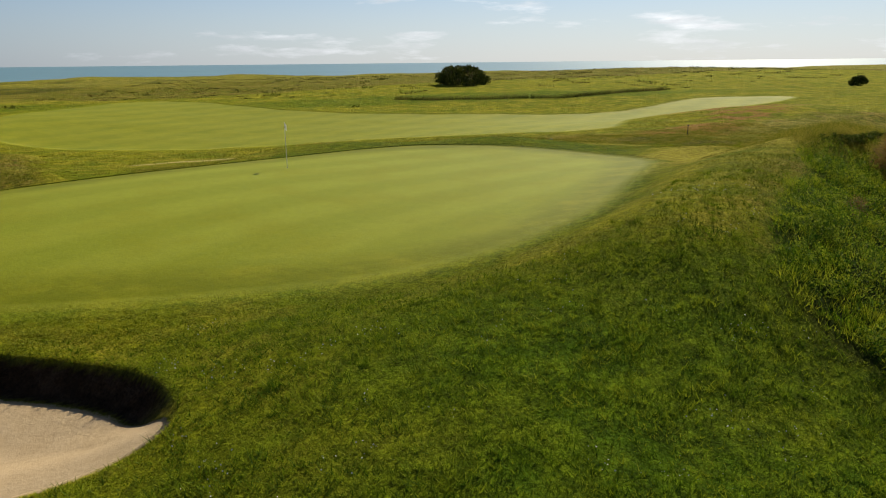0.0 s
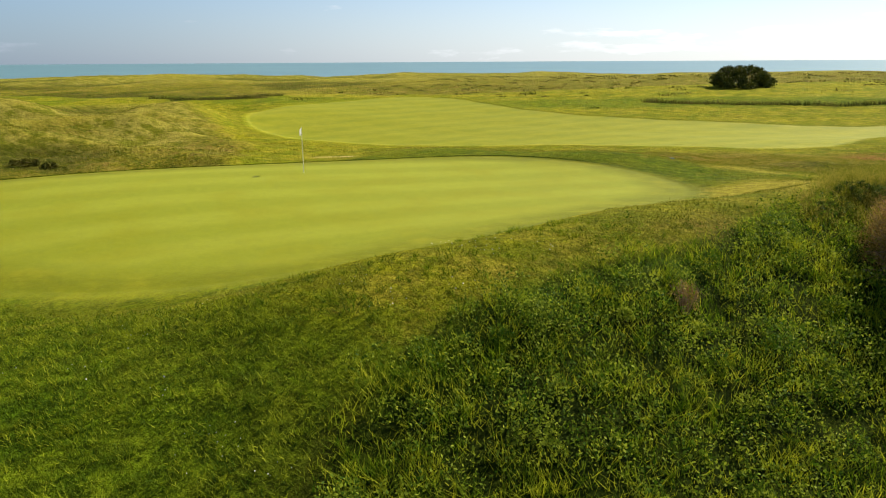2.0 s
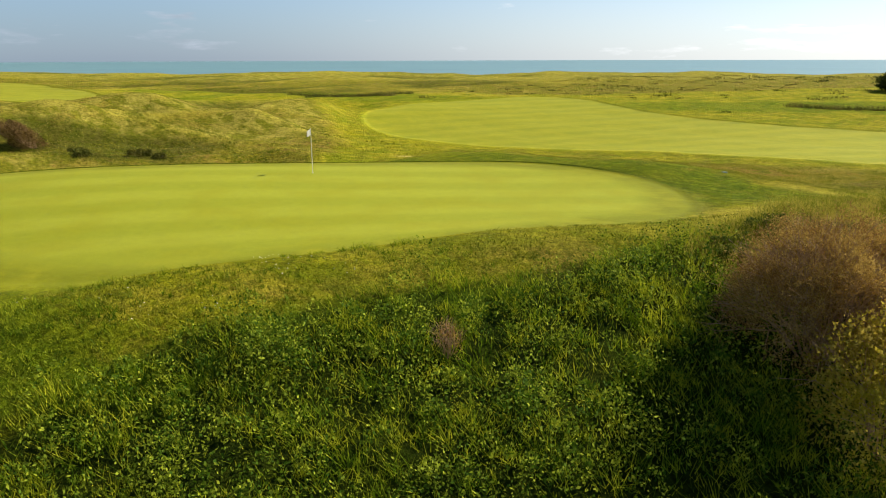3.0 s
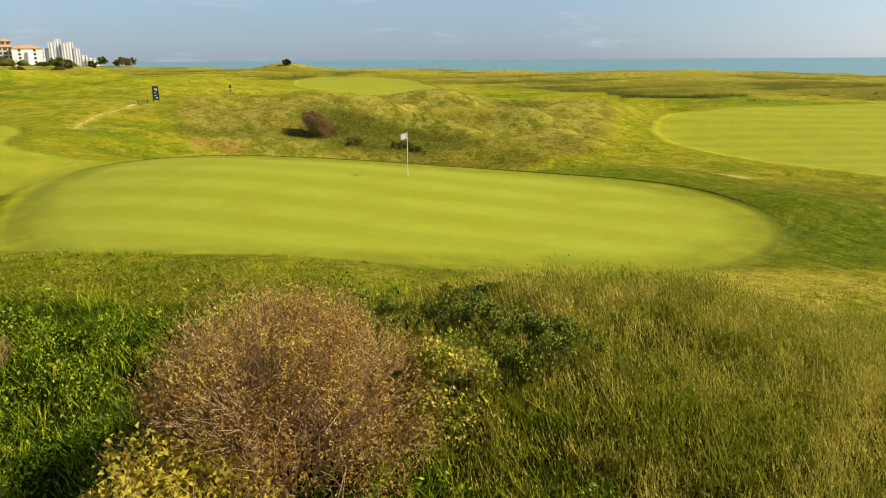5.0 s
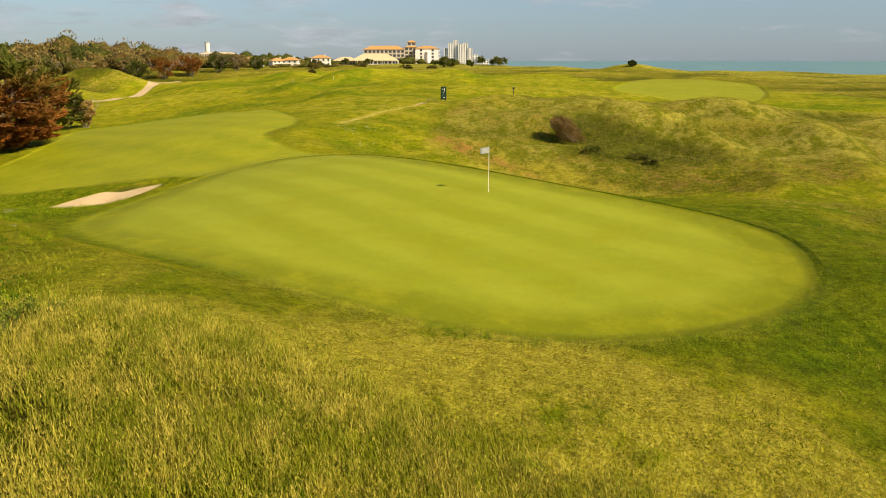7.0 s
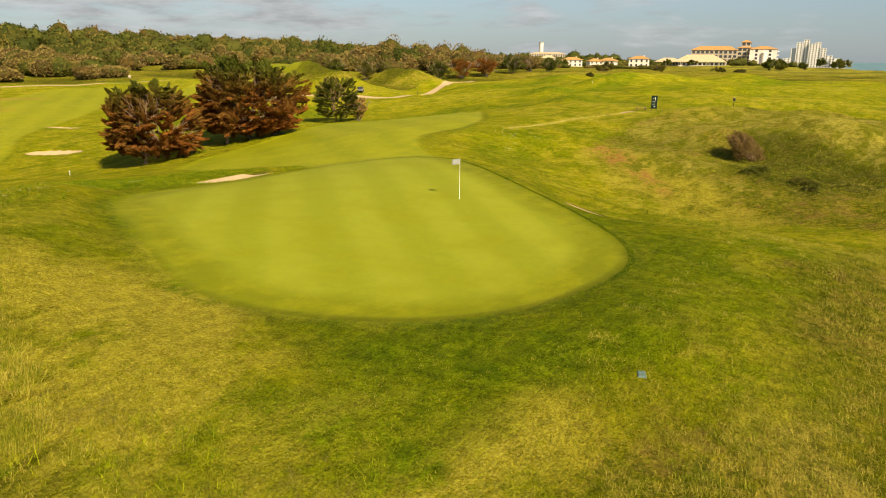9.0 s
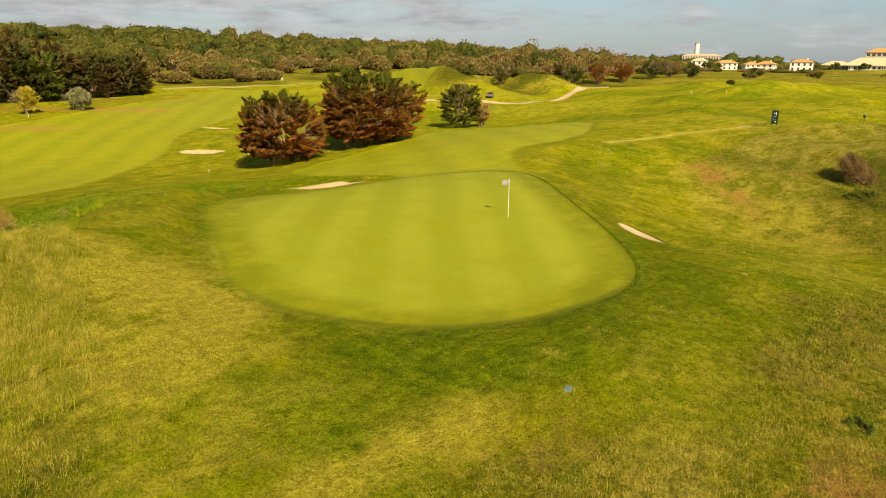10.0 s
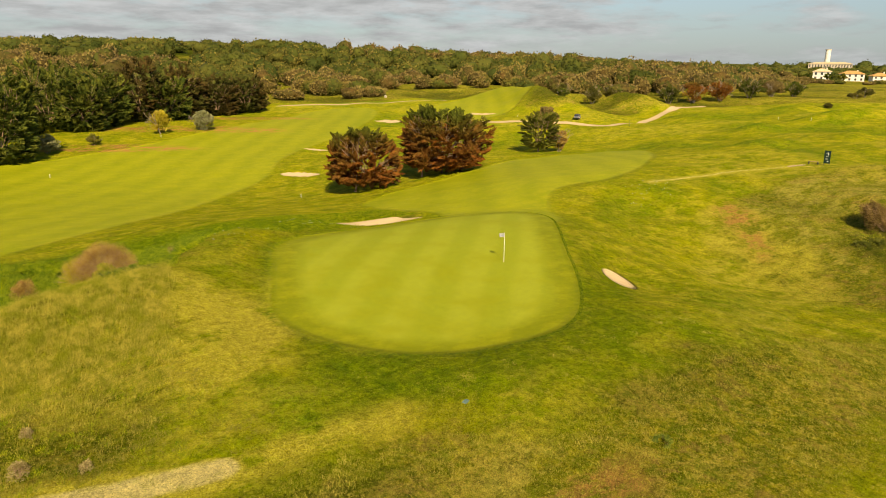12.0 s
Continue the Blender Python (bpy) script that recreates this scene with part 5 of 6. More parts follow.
def build_grass():
    rng = np.random.default_rng(11)
    # tall grass on the eastern bank
    keep = lambda x, y: ease(far("bank", x, y), 0.1, 1.6) * (1 - 0.8 * ease(y + 5 * patchy(x, y, 0.6, 3.0), 3, 11)) * ease(y, -10.5, -7.5) * (0.2 + 0.8 * patchy(x, y, 2.1)) * (1 - 0.85 * ease(y, 0, 4) * ease(patchy(x, y, 1.1, 4.0), 0.5, 0.66))
    p = scatter(rng, 300000, 20, 36, -11, 13, keep)
    t = patchy(p[:, 0], p[:, 1], 1.9, 3.0)
    fall = 1 - 0.55 * ease(p[:, 1], 2, 10)
    t = 0.55 * t + 0.45 * patchy(p[:, 0], p[:, 1], 5.3, 1.0)
    h = rng.uniform(0.15, 0.5, len(p)) * (0.3 + 1.0 * t) * fall
    tagged(blades("tall_grass", p, h, rng.uniform(0.005, 0.011, len(p)), MAT_GRASS, rng, 0.28, True), "tall green and straw-coloured grass on the bank", "grass", "", "stuff")
    # upright heads and leaf tips crowding over it
    k = rng.integers(0, len(p), 200000)
    q = p[k] + np.stack([rng.normal(size=len(k)) * 0.06, rng.normal(size=len(k)) * 0.06, h[k] * rng.uniform(0.45, 1.15, len(k))], 1)
    ob = cards("grass_heads", q, rng.uniform(0.03, 0.075, len(k)), np.array([-0.12, -0.15, 1.0]), MAT_GRASS, rng, 0.26, None, 0.22, 3)
    tagged(ob, "dense upright heads and leaf tips of the tall grass", "grass", "", "stuff")
    q = q[rng.uniform(0, 1, len(q)) < 0.05] + np.array([0, 0, 0.05])
    ob = cards("seed_heads", q, rng.uniform(0.04, 0.07, len(q)), np.array([-0.3, -0.4, 0.9]), MAT_STRAW, rng, 0.25, None, 0.3)
    tagged(ob, "pale nodding seed heads of the tall grass", "grass", "", "stuff")
    # weeds, nettles and coarse grass on the southern bank
    keep = lambda x, y: ease(far("bank", x, y), -0.08, 0.1) * (1 - ease(y, -10.0, -7.0)) * (0.35 + 0.65 * patchy(x, y, 1.7, 1.0))
    p = scatter(rng, 110000, 13.5, 34, -30, -7, keep)
    h = rng.uniform(0.10, 0.32, len(p)) * (0.25 + 1.1 * patchy(p[:, 0], p[:, 1], 2.2, 5.0))
    tagged(blades("coarse_grass", p, h, rng.uniform(0.005, 0.012, len(p)), MAT_COARSE, rng, 0.55, True), "coarse green grass between the weeds", "grass", "", "stuff")
    c = scatter(rng, 1700, 13.5, 34, -30, -7, lambda x, y: ease(far("bank", x, y), 0.1, 0.6) * (1 - ease(y, -9.5, -7.0)) * (0.3 + 0.7 * patchy(x, y, 0.9, 2.0)))
    k = rng.integers(0, len(c), 130000)
    cr = rng.uniform(0.2, 0.75, len(c))
    ch = cr * rng.uniform(0.9, 1.7, len(c))
    d = rng.normal(size=(len(k), 3))
    d[:, 2] = np.abs(d[:, 2])
    d /= np.linalg.norm(d, axis=1)[:, None]
    f = rng.uniform(0.3, 1.0, len(k)) ** 0.4
    lp = c[k] + d * np.stack([cr[k] * f, cr[k] * f, ch[k] * f], 1)
    ob = cards("weed_leaves", lp, rng.uniform(0.035, 0.085, len(k)), d * 0.7 + np.array([0, 0, 0.2]), MAT_WEED, rng, 0.6, None, 0.8)
    tagged(ob, "leafy dark green weeds and nettles covering the bank", "weeds", "", "stuff")
    # close turf on the slopes before the green
    keep = lambda x, y: ease(-far("green", x, y), 0.6 + 2.2 * ease(y, -19, -14), 2.5 + 2.5 * ease(y, -19, -14)) * ease(-far("bank", x, y), -0.1, 0.3) * ease(-far("bunker", x, y), 0.0, 0.1) * (0.35 + 0.65 * patchy(x, y, 2.3, 4.0))
    for y0, y1, n, mt, lab in ((-31, -18, 150000, MAT_DEEPBLADE, "short rough turf with darker tufts"), (-18, -9, 45000, MAT_TURFBLADE, "short sunlit rough turf above the bank")):
        p = scatter(rng, n, -9, 22, y0, y1, keep)
        tall = 0.4 + 0.8 * patchy(p[:, 0], p[:, 1], 1.9, 7.0) + 0.7 * patchy(p[:, 0], p[:, 1], 7.0, 1.0) ** 2
        tagged(blades("short_turf", p, rng.uniform(0.04, 0.13, len(p)) * tall, rng.uniform(0.006, 0.014, len(p)), mt, rng, 0.7, True), lab, "grass", "", "stuff")
    keep = lambda x, y: (1 - 0.85 * far("deep", x, y)) * ease(-far("green", x, y), 3.0, 5.5) * ease(-wild_at(x, y), -0.2, 0.4) * (0.2 + 0.8 * patchy(x, y, 1.2, 6.0))
    p = scatter(rng, 110000, 4, 31, -9, 19, keep)
    tagged(blades("short_turf", p, rng.uniform(0.02, 0.065, len(p)), rng.uniform(0.007, 0.015, len(p)), MAT_TURFBLADE, rng, 0.7, True), "short dry rough turf beside the green", "grass", "", "stuff")
    # ragged sward over all the rough ground round the green
    keep = lambda x, y: ease(far("worn", x, y), 0.5, 1.1) * ease(-far("green", x, y), 1.0, 3.0) * ease(-far("bunker", x, y), 0.1, 0.4) * ease(0.5 * patchy(x, y, 0.8, 6.0) + 0.5 * patchy(x, y, 3.1, 2.0), 0.45, 0.7) * (0.25 + 0.75 * ease(wild_at(x, y), -2.5, 1))
    for x0, x1, y0, y1, n, mt, lab in ((10, 37, -4, 20, 190000, MAT_GRASS, "ragged straw and green sward beside the green"), (-20, 36, 19, 38, 150000, MAT_GRASS, "ragged wild sward below the green"), (-52, -2, -8, 24, 90000, MAT_TURFBLADE, "ragged sward in the hollow beyond the green")):
        p = scatter(rng, n, x0, x1, y0, y1, keep)
        tall = (0.35 + 0.9 * patchy(p[:, 0], p[:, 1], 2.7, 3.0)) * (0.55 + 0.45 * ease(wild_at(p[:, 0], p[:, 1]), -3, 2))
        wide = 0.005 if x1 > 0 else 0.02
        tagged(blades("sward", p, rng.uniform(0.04, 0.20, len(p)) * tall, rng.uniform(0.7, 1.6, len(p)) * wide, mt, rng, 0.5, True), lab, "grass", "", "stuff")
    # longer fringe standing against the mown edge of the green
    edge = np.concatenate([GREEN, GREEN[:1]])
    step = np.hypot(*np.diff(edge, axis=0).T)
    k = rng.choice(len(step), 30000, p=step / step.sum())
    t = rng.uniform(0, 1, len(k))[:, None]
    way = np.diff(edge, axis=0)[k] / step[k][:, None]
    spot = edge[k] + (edge[k + 1] - edge[k]) * t + np.stack([way[:, 1], -way[:, 0]], 1) * rng.uniform(0.02, 0.28, len(k))[:, None]
    spot = spot[(far("green", spot[:, 0], spot[:, 1]) < -0.02) & (spot[:, 1] - spot[:, 0] > rng.uniform(-3, 5, len(spot)))]
    p = np.concatenate([spot, far("z", spot[:, 0], spot[:, 1])[:, None]], 1)
    tagged(blades("fringe", p, rng.uniform(0.02, 0.05, len(p)), rng.uniform(0.008, 0.016, len(p)), MAT_FRINGE, rng, 0.4, True), "longer dark fringe of grass round the mown green", "grass", "", "stuff")
    # wild grass north of the green
    keep = lambda x, y: ease(far("worn", x, y), 0.5, 1.1) * ease(far("north", x, y), -0.4, 1.2) * (0.35 + 0.65 * patchy(x, y, 1.0, 8.0))
    p = scatter(rng, 300000, -18, 38, 14, 37, keep)
    h = rng.uniform(0.05, 0.19, len(p)) * (0.55 + 0.6 * patchy(p[:, 0], p[:, 1], 0.7, 9.0))
    tagged(blades("tall_grass", p, h, rng.uniform(0.004, 0.009, len(p)), MAT_GRASS, rng, 0.45, True), "wild green and golden grass below the green", "grass", "", "stuff")
    # tufts on the western dunes and in the hollow
    keep = lambda x, y: ease(far("west", x, y), -1, 4) * (0.25 + 0.75 * patchy(x, y, 0.45, 2.0))
    p = scatter(rng, 45000, -90, -26, -12, 60, keep)
    tagged(blades("dune_grass", p, rng.uniform(0.06, 0.17, len(p)), rng.uniform(0.012, 0.028, len(p)), MAT_STRAW, rng, 0.8), "pale tufted grass on the dunes", "grass", "", "stuff")
    # tussocks: low domes of spreading blades
    def tussocks(n, x0, x1, y0, y1, keep, radius, height, count, width, material, label):
        c = scatter(rng, n, x0, x1, y0, y1, keep)
        size = rng.uniform(0.5, 1.3, len(c)) ** 1.5
        k = np.repeat(np.arange(len(c)), count)
        off = rng.normal(size=(len(k), 2)) * 0.55
        root = c[k].copy()
        root[:, :2] += off * (size[k] * radius)[:, None]
        root[:, 2] = far("z", root[:, 0], root[:, 1])
        dome = np.exp(-(off ** 2).sum(1) * 0.8)
        ob = blades("tussocks", root, height * size[k] * (0.35 + 0.65 * dome) * rng.uniform(0.6, 1.2, len(k)), rng.uniform(0.6, 1.3, len(k)) * width, material, rng, 0.6, True)
        tagged(ob, label, "grass", "", "stuff")
    mown = lambda x, y: far("mown", x, y)
    tussocks(3000, 13.5, 34, -30, -7, lambda x, y: ease(far("bank", x, y), -0.1, 0.4) * (1 - ease(y, -9.0, -6.5)) * (1 - 0.8 * patchy(x, y, 0.9, 2.0)), 0.24, 0.36, 40, 0.008, MAT_COARSE, "bright green grass tussocks between the weeds")
    tussocks(900, 20, 36, -11, 13, lambda x, y: ease(far("bank", x, y), 0.2, 0.8) * ease(y, -9, -6) * (1 - ease(y, 5, 10)) * patchy(x, y, 1.3, 2.0), 0.28, 0.36, 50, 0.006, MAT_GRASS, "green tussocks rising from the tall grass")
    slope = lambda x, y: ease(-mown(x, y), 5, 8) * ease(far("worn", x, y), 0.6, 1.2) * ease(x, 22, 26)
    tussocks(900, 22, 36, -4, 12, lambda x, y: slope(x, y) * patchy(x, y, 1.1, 4.0), 0.26, 0.26, 40, 0.006, MAT_COARSE, "low green weeds on the dry slope")
    tussocks(1100, 22, 36, -4, 12, lambda x, y: slope(x, y) * (1 - patchy(x, y, 1.1, 4.0)), 0.24, 0.24, 40, 0.006, MAT_STRAW, "straw-coloured tufts on the dry slope")
    tussocks(2600, -14, 38, 13, 40, lambda x, y: ease(far("worn", x, y), 0.6, 1.2) * ease(-mown(x, y), 1, 3) * (0.25 + 0.75 * patchy(x, y, 0.8, 3.0)), 0.34, 0.17, 44, 0.006, MAT_GRASS, "uneven wild grass tussocks below the green")
    tussocks(3000, 10, 36, -10, 18, lambda x, y: (1 - 0.85 * far("deep", x, y)) * ease(-mown(x, y), 1.5, 4) * (0.15 + 0.85 * patchy(x, y, 0.9, 5.0)), 0.20, 0.075, 22, 0.008, MAT_TURFBLADE, "small dry tufts in the short turf")
    tussocks(4600, -8, 20, -31, -12, lambda x, y: ease(-mown(x, y), 1.5, 3) * ease(-far("bunker", x, y), 0.3, 0.6) * ease(-far("bank", x, y), -0.1, 0.3) * (0.2 + 0.8 * patchy(x, y, 1.1, 5.0)), 0.13, 0.15, 24, 0.007, MAT_DEEPBLADE, "small dark tufts in the mown slope")
    tussocks(1600, -75, -7, -14, 45, lambda x, y: ease(-mown(x, y), 2, 5) * (0.15 + 0.85 * patchy(x, y, 0.4, 5.0)), 0.5, 0.22, 18, 0.022, MAT_TURFBLADE, "green tufts in the grassy hollow")
    tussocks(1500, -60, 130, 62, 230, lambda x, y: ease(-mown(x, y), 3, 8) * ease(COAST.x * x + COAST.y * y, 60, 130) * 0.55, 1.5, 0.45, 22, 0.07, MAT_RUSH, "dark marram tufts on the seaward dunes")
    c = []
    for pts in DITCHES:
        for a, q in zip(pts[:-1], pts[1:]):
            m = int(60 * math.hypot(q[0] - a[0], q[1] - a[1]))
            t = rng.uniform(0, 1, m)
            c.append(np.stack([a[0] + (q[0] - a[0]) * t, a[1] + (q[1] - a[1]) * t], 1) + rng.normal(size=(m, 2)) * 0.45)
    c = np.concatenate(c)
    root = np.concatenate([c, far("z", c[:, 0], c[:, 1])[:, None]], 1)
    tagged(blades("rushes", root, rng.uniform(0.3, 0.9, len(c)), rng.uniform(0.02, 0.04, len(c)), MAT_RUSH, rng, 0.4, True), "dark rushes along a ditch in the plain", "rushes", "", "stuff")
    # pale flowers in the western hollow
    p = scatter(rng, 260, -43, -33, -18, -12, lambda x, y: ease(blob(x, y, -38, -15, 4, 2, 20), -1.2, 0.8) * patchy(x, y, 1.1))
    p[:, 2] += 0.1
    tagged(cards("daisies", p, rng.uniform(0.05, 0.10, len(p)), np.array([1.0, 0.0, 0.0]), MAT_PETAL, rng, 0.9, None, 0.5), "patch of pale flowers in the rough", "flowers", "", "stuff")
    # daisies
    c = scatter(rng, 220, 0, 20, -27, -14, lambda x, y: ease(-far("green", x, y), 1, 3) * ease(-far("bank", x, y), 0, 0.5) * 0.5)
    k = rng.integers(0, len(c), 400)
    p = c[k] + np.stack([rng.normal(size=400) * 0.22, rng.normal(size=400) * 0.22, np.zeros(400)], 1)
    p[:, 2] = far("z", p[:, 0], p[:, 1]) + 0.07
    ob = cards("daisies", p, rng.uniform(0.02, 0.035, 400), np.array([1.0, 0.0, 0.0]), MAT_PETAL, rng, 0.9, None, 0.5)
    tagged(ob, "small white daisies scattered in the turf", "flowers", "", "stuff")


MAT_RUSH = leafy("dark_marram", (0.045, 0.065, 0.008), (0.13, 0.135, 0.02), (0.22, 0.19, 0.05), patch=0.1, through=0.15)
MAT_FRINGE = leafy("fringe_blades", (0.03, 0.06, 0.003), (0.09, 0.14, 0.006), (0.13, 0.17, 0.008), patch=1.6, through=0.1)
MAT_DEEPBLADE = leafy("deep_turf_blades", (0.04, 0.09, 0.004), (0.19, 0.29, 0.009), (0.31, 0.37, 0.018), patch=1.6, through=0.4)
MAT_TURFBLADE = leafy("turf_blades", (0.09, 0.135, 0.006), (0.22, 0.255, 0.012), (0.36, 0.335, 0.036), patch=1.3, through=0.2)
build_grass()


# ---- buildings ----
def windowed_block(parent, w, d, h, floors, bays, wall, prefix="wall", x0=0.0, y0=0.0, z0=0.0, glass_share=0.55, side_bays=3):
    """A block of walls; every window its own sunk pane, with balconies left out."""
    bm = bmesh.new()
    box(bm, x0 - w / 2, y0 - d / 2, z0 - 3, x0 + w / 2, y0 + d / 2, z0 + h)
    part(prefix, bm, wall, parent)
    fh, bw = h / floors, w / bays
    bm = bmesh.new()
    box(bm, -bw * glass_share / 2, -0.12, -fh * 0.3, bw * glass_share / 2, 0.12, fh * 0.3, 0.03)
    pane = part("window", bm, MAT_GLASS, parent)
    sb = d / side_bays
    first = True
    for i in range(floors):
        z = z0 + fh * (i + 0.52)
        spots = [(x0 - w / 2 + bw * (j + 0.5), y0 - d / 2 - 0.05, 0) for j in range(bays)] + [(x0 + w / 2 + 0.05, y0 - d / 2 + sb * (j + 0.5), 90) for j in range(side_bays)]
        for px, py, turn in spots:
            o = pane if first else new("window", pane.data)
            o.parent = parent
            o.matrix_basis = pose(px, py, z, 0, 0, turn)
            first = False


def hip_roof(parent, w, d, h, z0, material, x0=0.0, y0=0.0, eave=0.8, ridge=0.45, name="roof"):
    bm = bmesh.new()
    a, b = w / 2 + eave, d / 2 + eave
    r = max(0.0, a - b) + b * 0.0 + w * ridge * 0.0
    v = [bm.verts.new(p) for p in ((x0 - a, y0 - b, z0), (x0 + a, y0 - b, z0), (x0 + a, y0 + b, z0), (x0 - a, y0 + b, z0), (x0 - r, y0, z0 + h), (x0 + r + 0.02, y0, z0 + h))]
    u = [bm.verts.new(p) for p in ((x0 - a, y0 - b, z0 - 0.3), (x0 + a, y0 - b, z0 - 0.3), (x0 + a, y0 + b, z0 - 0.3), (x0 - a, y0 + b, z0 - 0.3))]
    for q in ((v[0], v[1], v[5], v[4]), (v[1], v[2], v[5]), (v[2], v[3], v[4], v[5]), (v[3], v[0], v[4]), (u[3], u[2], u[1], u[0]), (u[0], u[1], v[1], v[0]), (u[1], u[2], v[2], v[1]), (u[2], u[3], v[3], v[2]), (u[3], u[0], v[0], v[3])):
        bm.faces.new(q)
    return part(name, bm, material, parent)


def facing(at):
    """The turn that makes a building's front look back towards the green."""
    return math.degrees(math.atan2(-at[1], -at[0])) + 90


def build_hotel():
    at = (-988, -152)
    ob = tagged(holder("hotel", (*at, ground_at(*at)), facing(at)), "large cream and white hotel with ochre tiled roofs", "building")
    ob.scale = (1.23, 1.23, 1.23)
    windowed_block(ob, 46, 16, 17.5, 4, 10, MAT_CREAM, "wall", -24, 4, 0, 0.62)
    hip_roof(ob, 46, 16, 4.0, 17.8, MAT_TILE, -24, 4)
    windowed_block(ob, 14, 14, 20, 5, 3, MAT_CREAM, "wall", 6, 3, 0, 0.7)
    hip_roof(ob, 14, 14, 2.0, 20.2, MAT_TILE, 6, 3)
    windowed_block(ob, 9, 9, 4, 1, 2, MAT_CREAM, "wall", 7, 3, 21.5, 0.7)
    hip_roof(ob, 9, 9, 2.4, 25.7, MAT_TILE, 7, 3)
    windowed_block(ob, 26, 18, 18.5, 5, 2, MAT_WHITE, "wall", 24, -3, 0, 0.18, 4)
    hip_roof(ob, 26, 18, 3.0, 18.7, MAT_TILE, 24, -3)
    bm = bmesh.new()
    tube(bm, (25, -12.2, 0), (25, -12.2, 15), 2.4, 2.4, 16)
    part("stair_tower", bm, MAT_WHITE, ob)
    for i in range(5):
        for s in (0, 1):
            bm = bmesh.new()
            box(bm, 37, -10 + s * 8, 1.2 + i * 3.6, 39, -4 + s * 8, 2.3 + i * 3.6, 0.05)
            part("balcony", bm, MAT_WHITE, ob)


def build_clubhouse():
    at = (-813, -167)
    ob = tagged(holder("clubhouse", (*at, ground_at(*at)), facing(at)), "low clubhouse with a wide pale ochre pavilion roof", "building")
    ob.scale = (1.25, 1.25, 1.25)
    windowed_block(ob, 40, 18, 3.6, 1, 12, MAT_WHITE, "wall", 6, 0, 0, 0.7)
    windowed_block(ob, 16, 10, 3.4, 1, 6, MAT_CREAM, "wall", -22, 2, 0, 0.7)
    hip_roof(ob, 40, 18, 6.0, 3.8, MAT_SANDROOF, 4, 0, 2.0)
    hip_roof(ob, 20, 12, 3.4, 3.6, MAT_SANDROOF, -23, 2, 2.0)
    for i in range(9):
        bm = bmesh.new()
        tube(bm, (-12 + i * 4.6, -10.6, -1), (-12 + i * 4.6, -10.6, 3.7), 0.25, 0.25, 8)
        part("column", bm, MAT_WHITE, ob)


def build_house(at, w, d, h, roof, label, wall=MAT_WHITE, turn=0):
    ob = tagged(holder("house", (*at, ground_at(*at)), facing(at) + turn), label, "house", "houses beyond the links")
    windowed_block(ob, w, d, h, 2, max(3, int(w / 4)), wall, "wall", 0, 0, 0, 0.35, 2)
    top = hip_roof(ob, w, d, 2.6, h + 0.2, roof)
    bm = bmesh.new()
    box(bm, w * 0.2, -0.5, h + 0.5, w * 0.2 + 0.9, 0.5, h + 3.4, 0.05)
    part("chimney", bm, wall, top)


def build_apartment_towers():
    rng = np.random.default_rng(4)
    at = (-1795, -128)
    ob = tagged(holder("apartment_towers", (*at, ground_at(*at)), facing(at)), "cluster of tall white stepped apartment towers", "building")
    ob.scale = (1.3, 1.3, 1.55)
    for k, (px, w, h) in enumerate([(-32, 9, 30), (-24, 10, 38), (-14, 9, 42), (-5, 9, 36), (4, 9, 38), (13, 9, 30), (22, 12, 20), (33, 14, 16), (-42, 12, 16), (44, 10, 12)]):
        windowed_block(ob, w, 12, h, max(4, int(h / 3)), 2, MAT_WHITE, "tower", px, rng.uniform(-4, 4), 0, 0.4, 2)


def build_water_tower():
    at = (-1832, -802)
    ob = tagged(holder("water_tower", (*at, ground_at(*at))), "white cylindrical water tower above the trees", "tower")
    bm = bmesh.new()
    tube(bm, (0, 0, -5), (0, 0, 46), 6.2, 6.0, 24)
    part("shaft", bm, MAT_WHITE, ob)
    bm = bmesh.new()
    tube(bm, (0, 0, 46), (0, 0, 47.4), 6.8, 6.8, 24)
    part("cap", bm, MAT_CREAM, ob)


build_hotel()
build_clubhouse()
build_house((-674, -189), 19, 14, 8.0, MAT_TILE, "two-storey white house with an ochre tiled roof")
build_house((-652, -226), 13, 11, 5.4, MAT_TILE, "small white house with a tiled roof among shrubs", turn=20)
build_house((-657, -214), 15, 11, 6.0, MAT_TILE, "small white house with a tiled roof among shrubs", turn=-15)
build_house((-672, -257), 19, 12, 6.4, MAT_TILE, "white house half hidden by trees", turn=10)
build_house((-664, -280), 15, 11, 7.6, MAT_SANDROOF, "pale house half hidden by trees", MAT_WHITE)
build_house((-1180, -503), 62, 22, 14, MAT_SANDROOF, "long villa with a pale ochre roof on the rise", MAT_CREAM)
build_house((-940, -35), 18, 11, 4.4, MAT_TILE, "low house beside the coast road", MAT_CREAM)
build_apartment_towers()
build_water_tower()
rng_b = np.random.default_rng(9)
for k in range(34):
    tx = rng_b.uniform(-760, -520)
    ty = -60 - 260 * rng_b.uniform() if k < 26 else rng_b.uniform(-60, -10)
    if k < 26:
        tx = -690 - rng_b.uniform(0, 160) if -175 < ty < -90 else tx - 120
        ty = ty if not -160 < ty < -80 else -200 - rng_b.uniform(0, 80)
    build_tree("town_tree", (tx, ty), rng_b.uniform(6, 10), rng_b.uniform(9, 16), 200 + k, MAT_PINE if k % 2 else MAT_OLIVE, "dark rounded tree among the houses", leaves=700, leaf=1.7, low=0.05, stems=2, lumps=24)


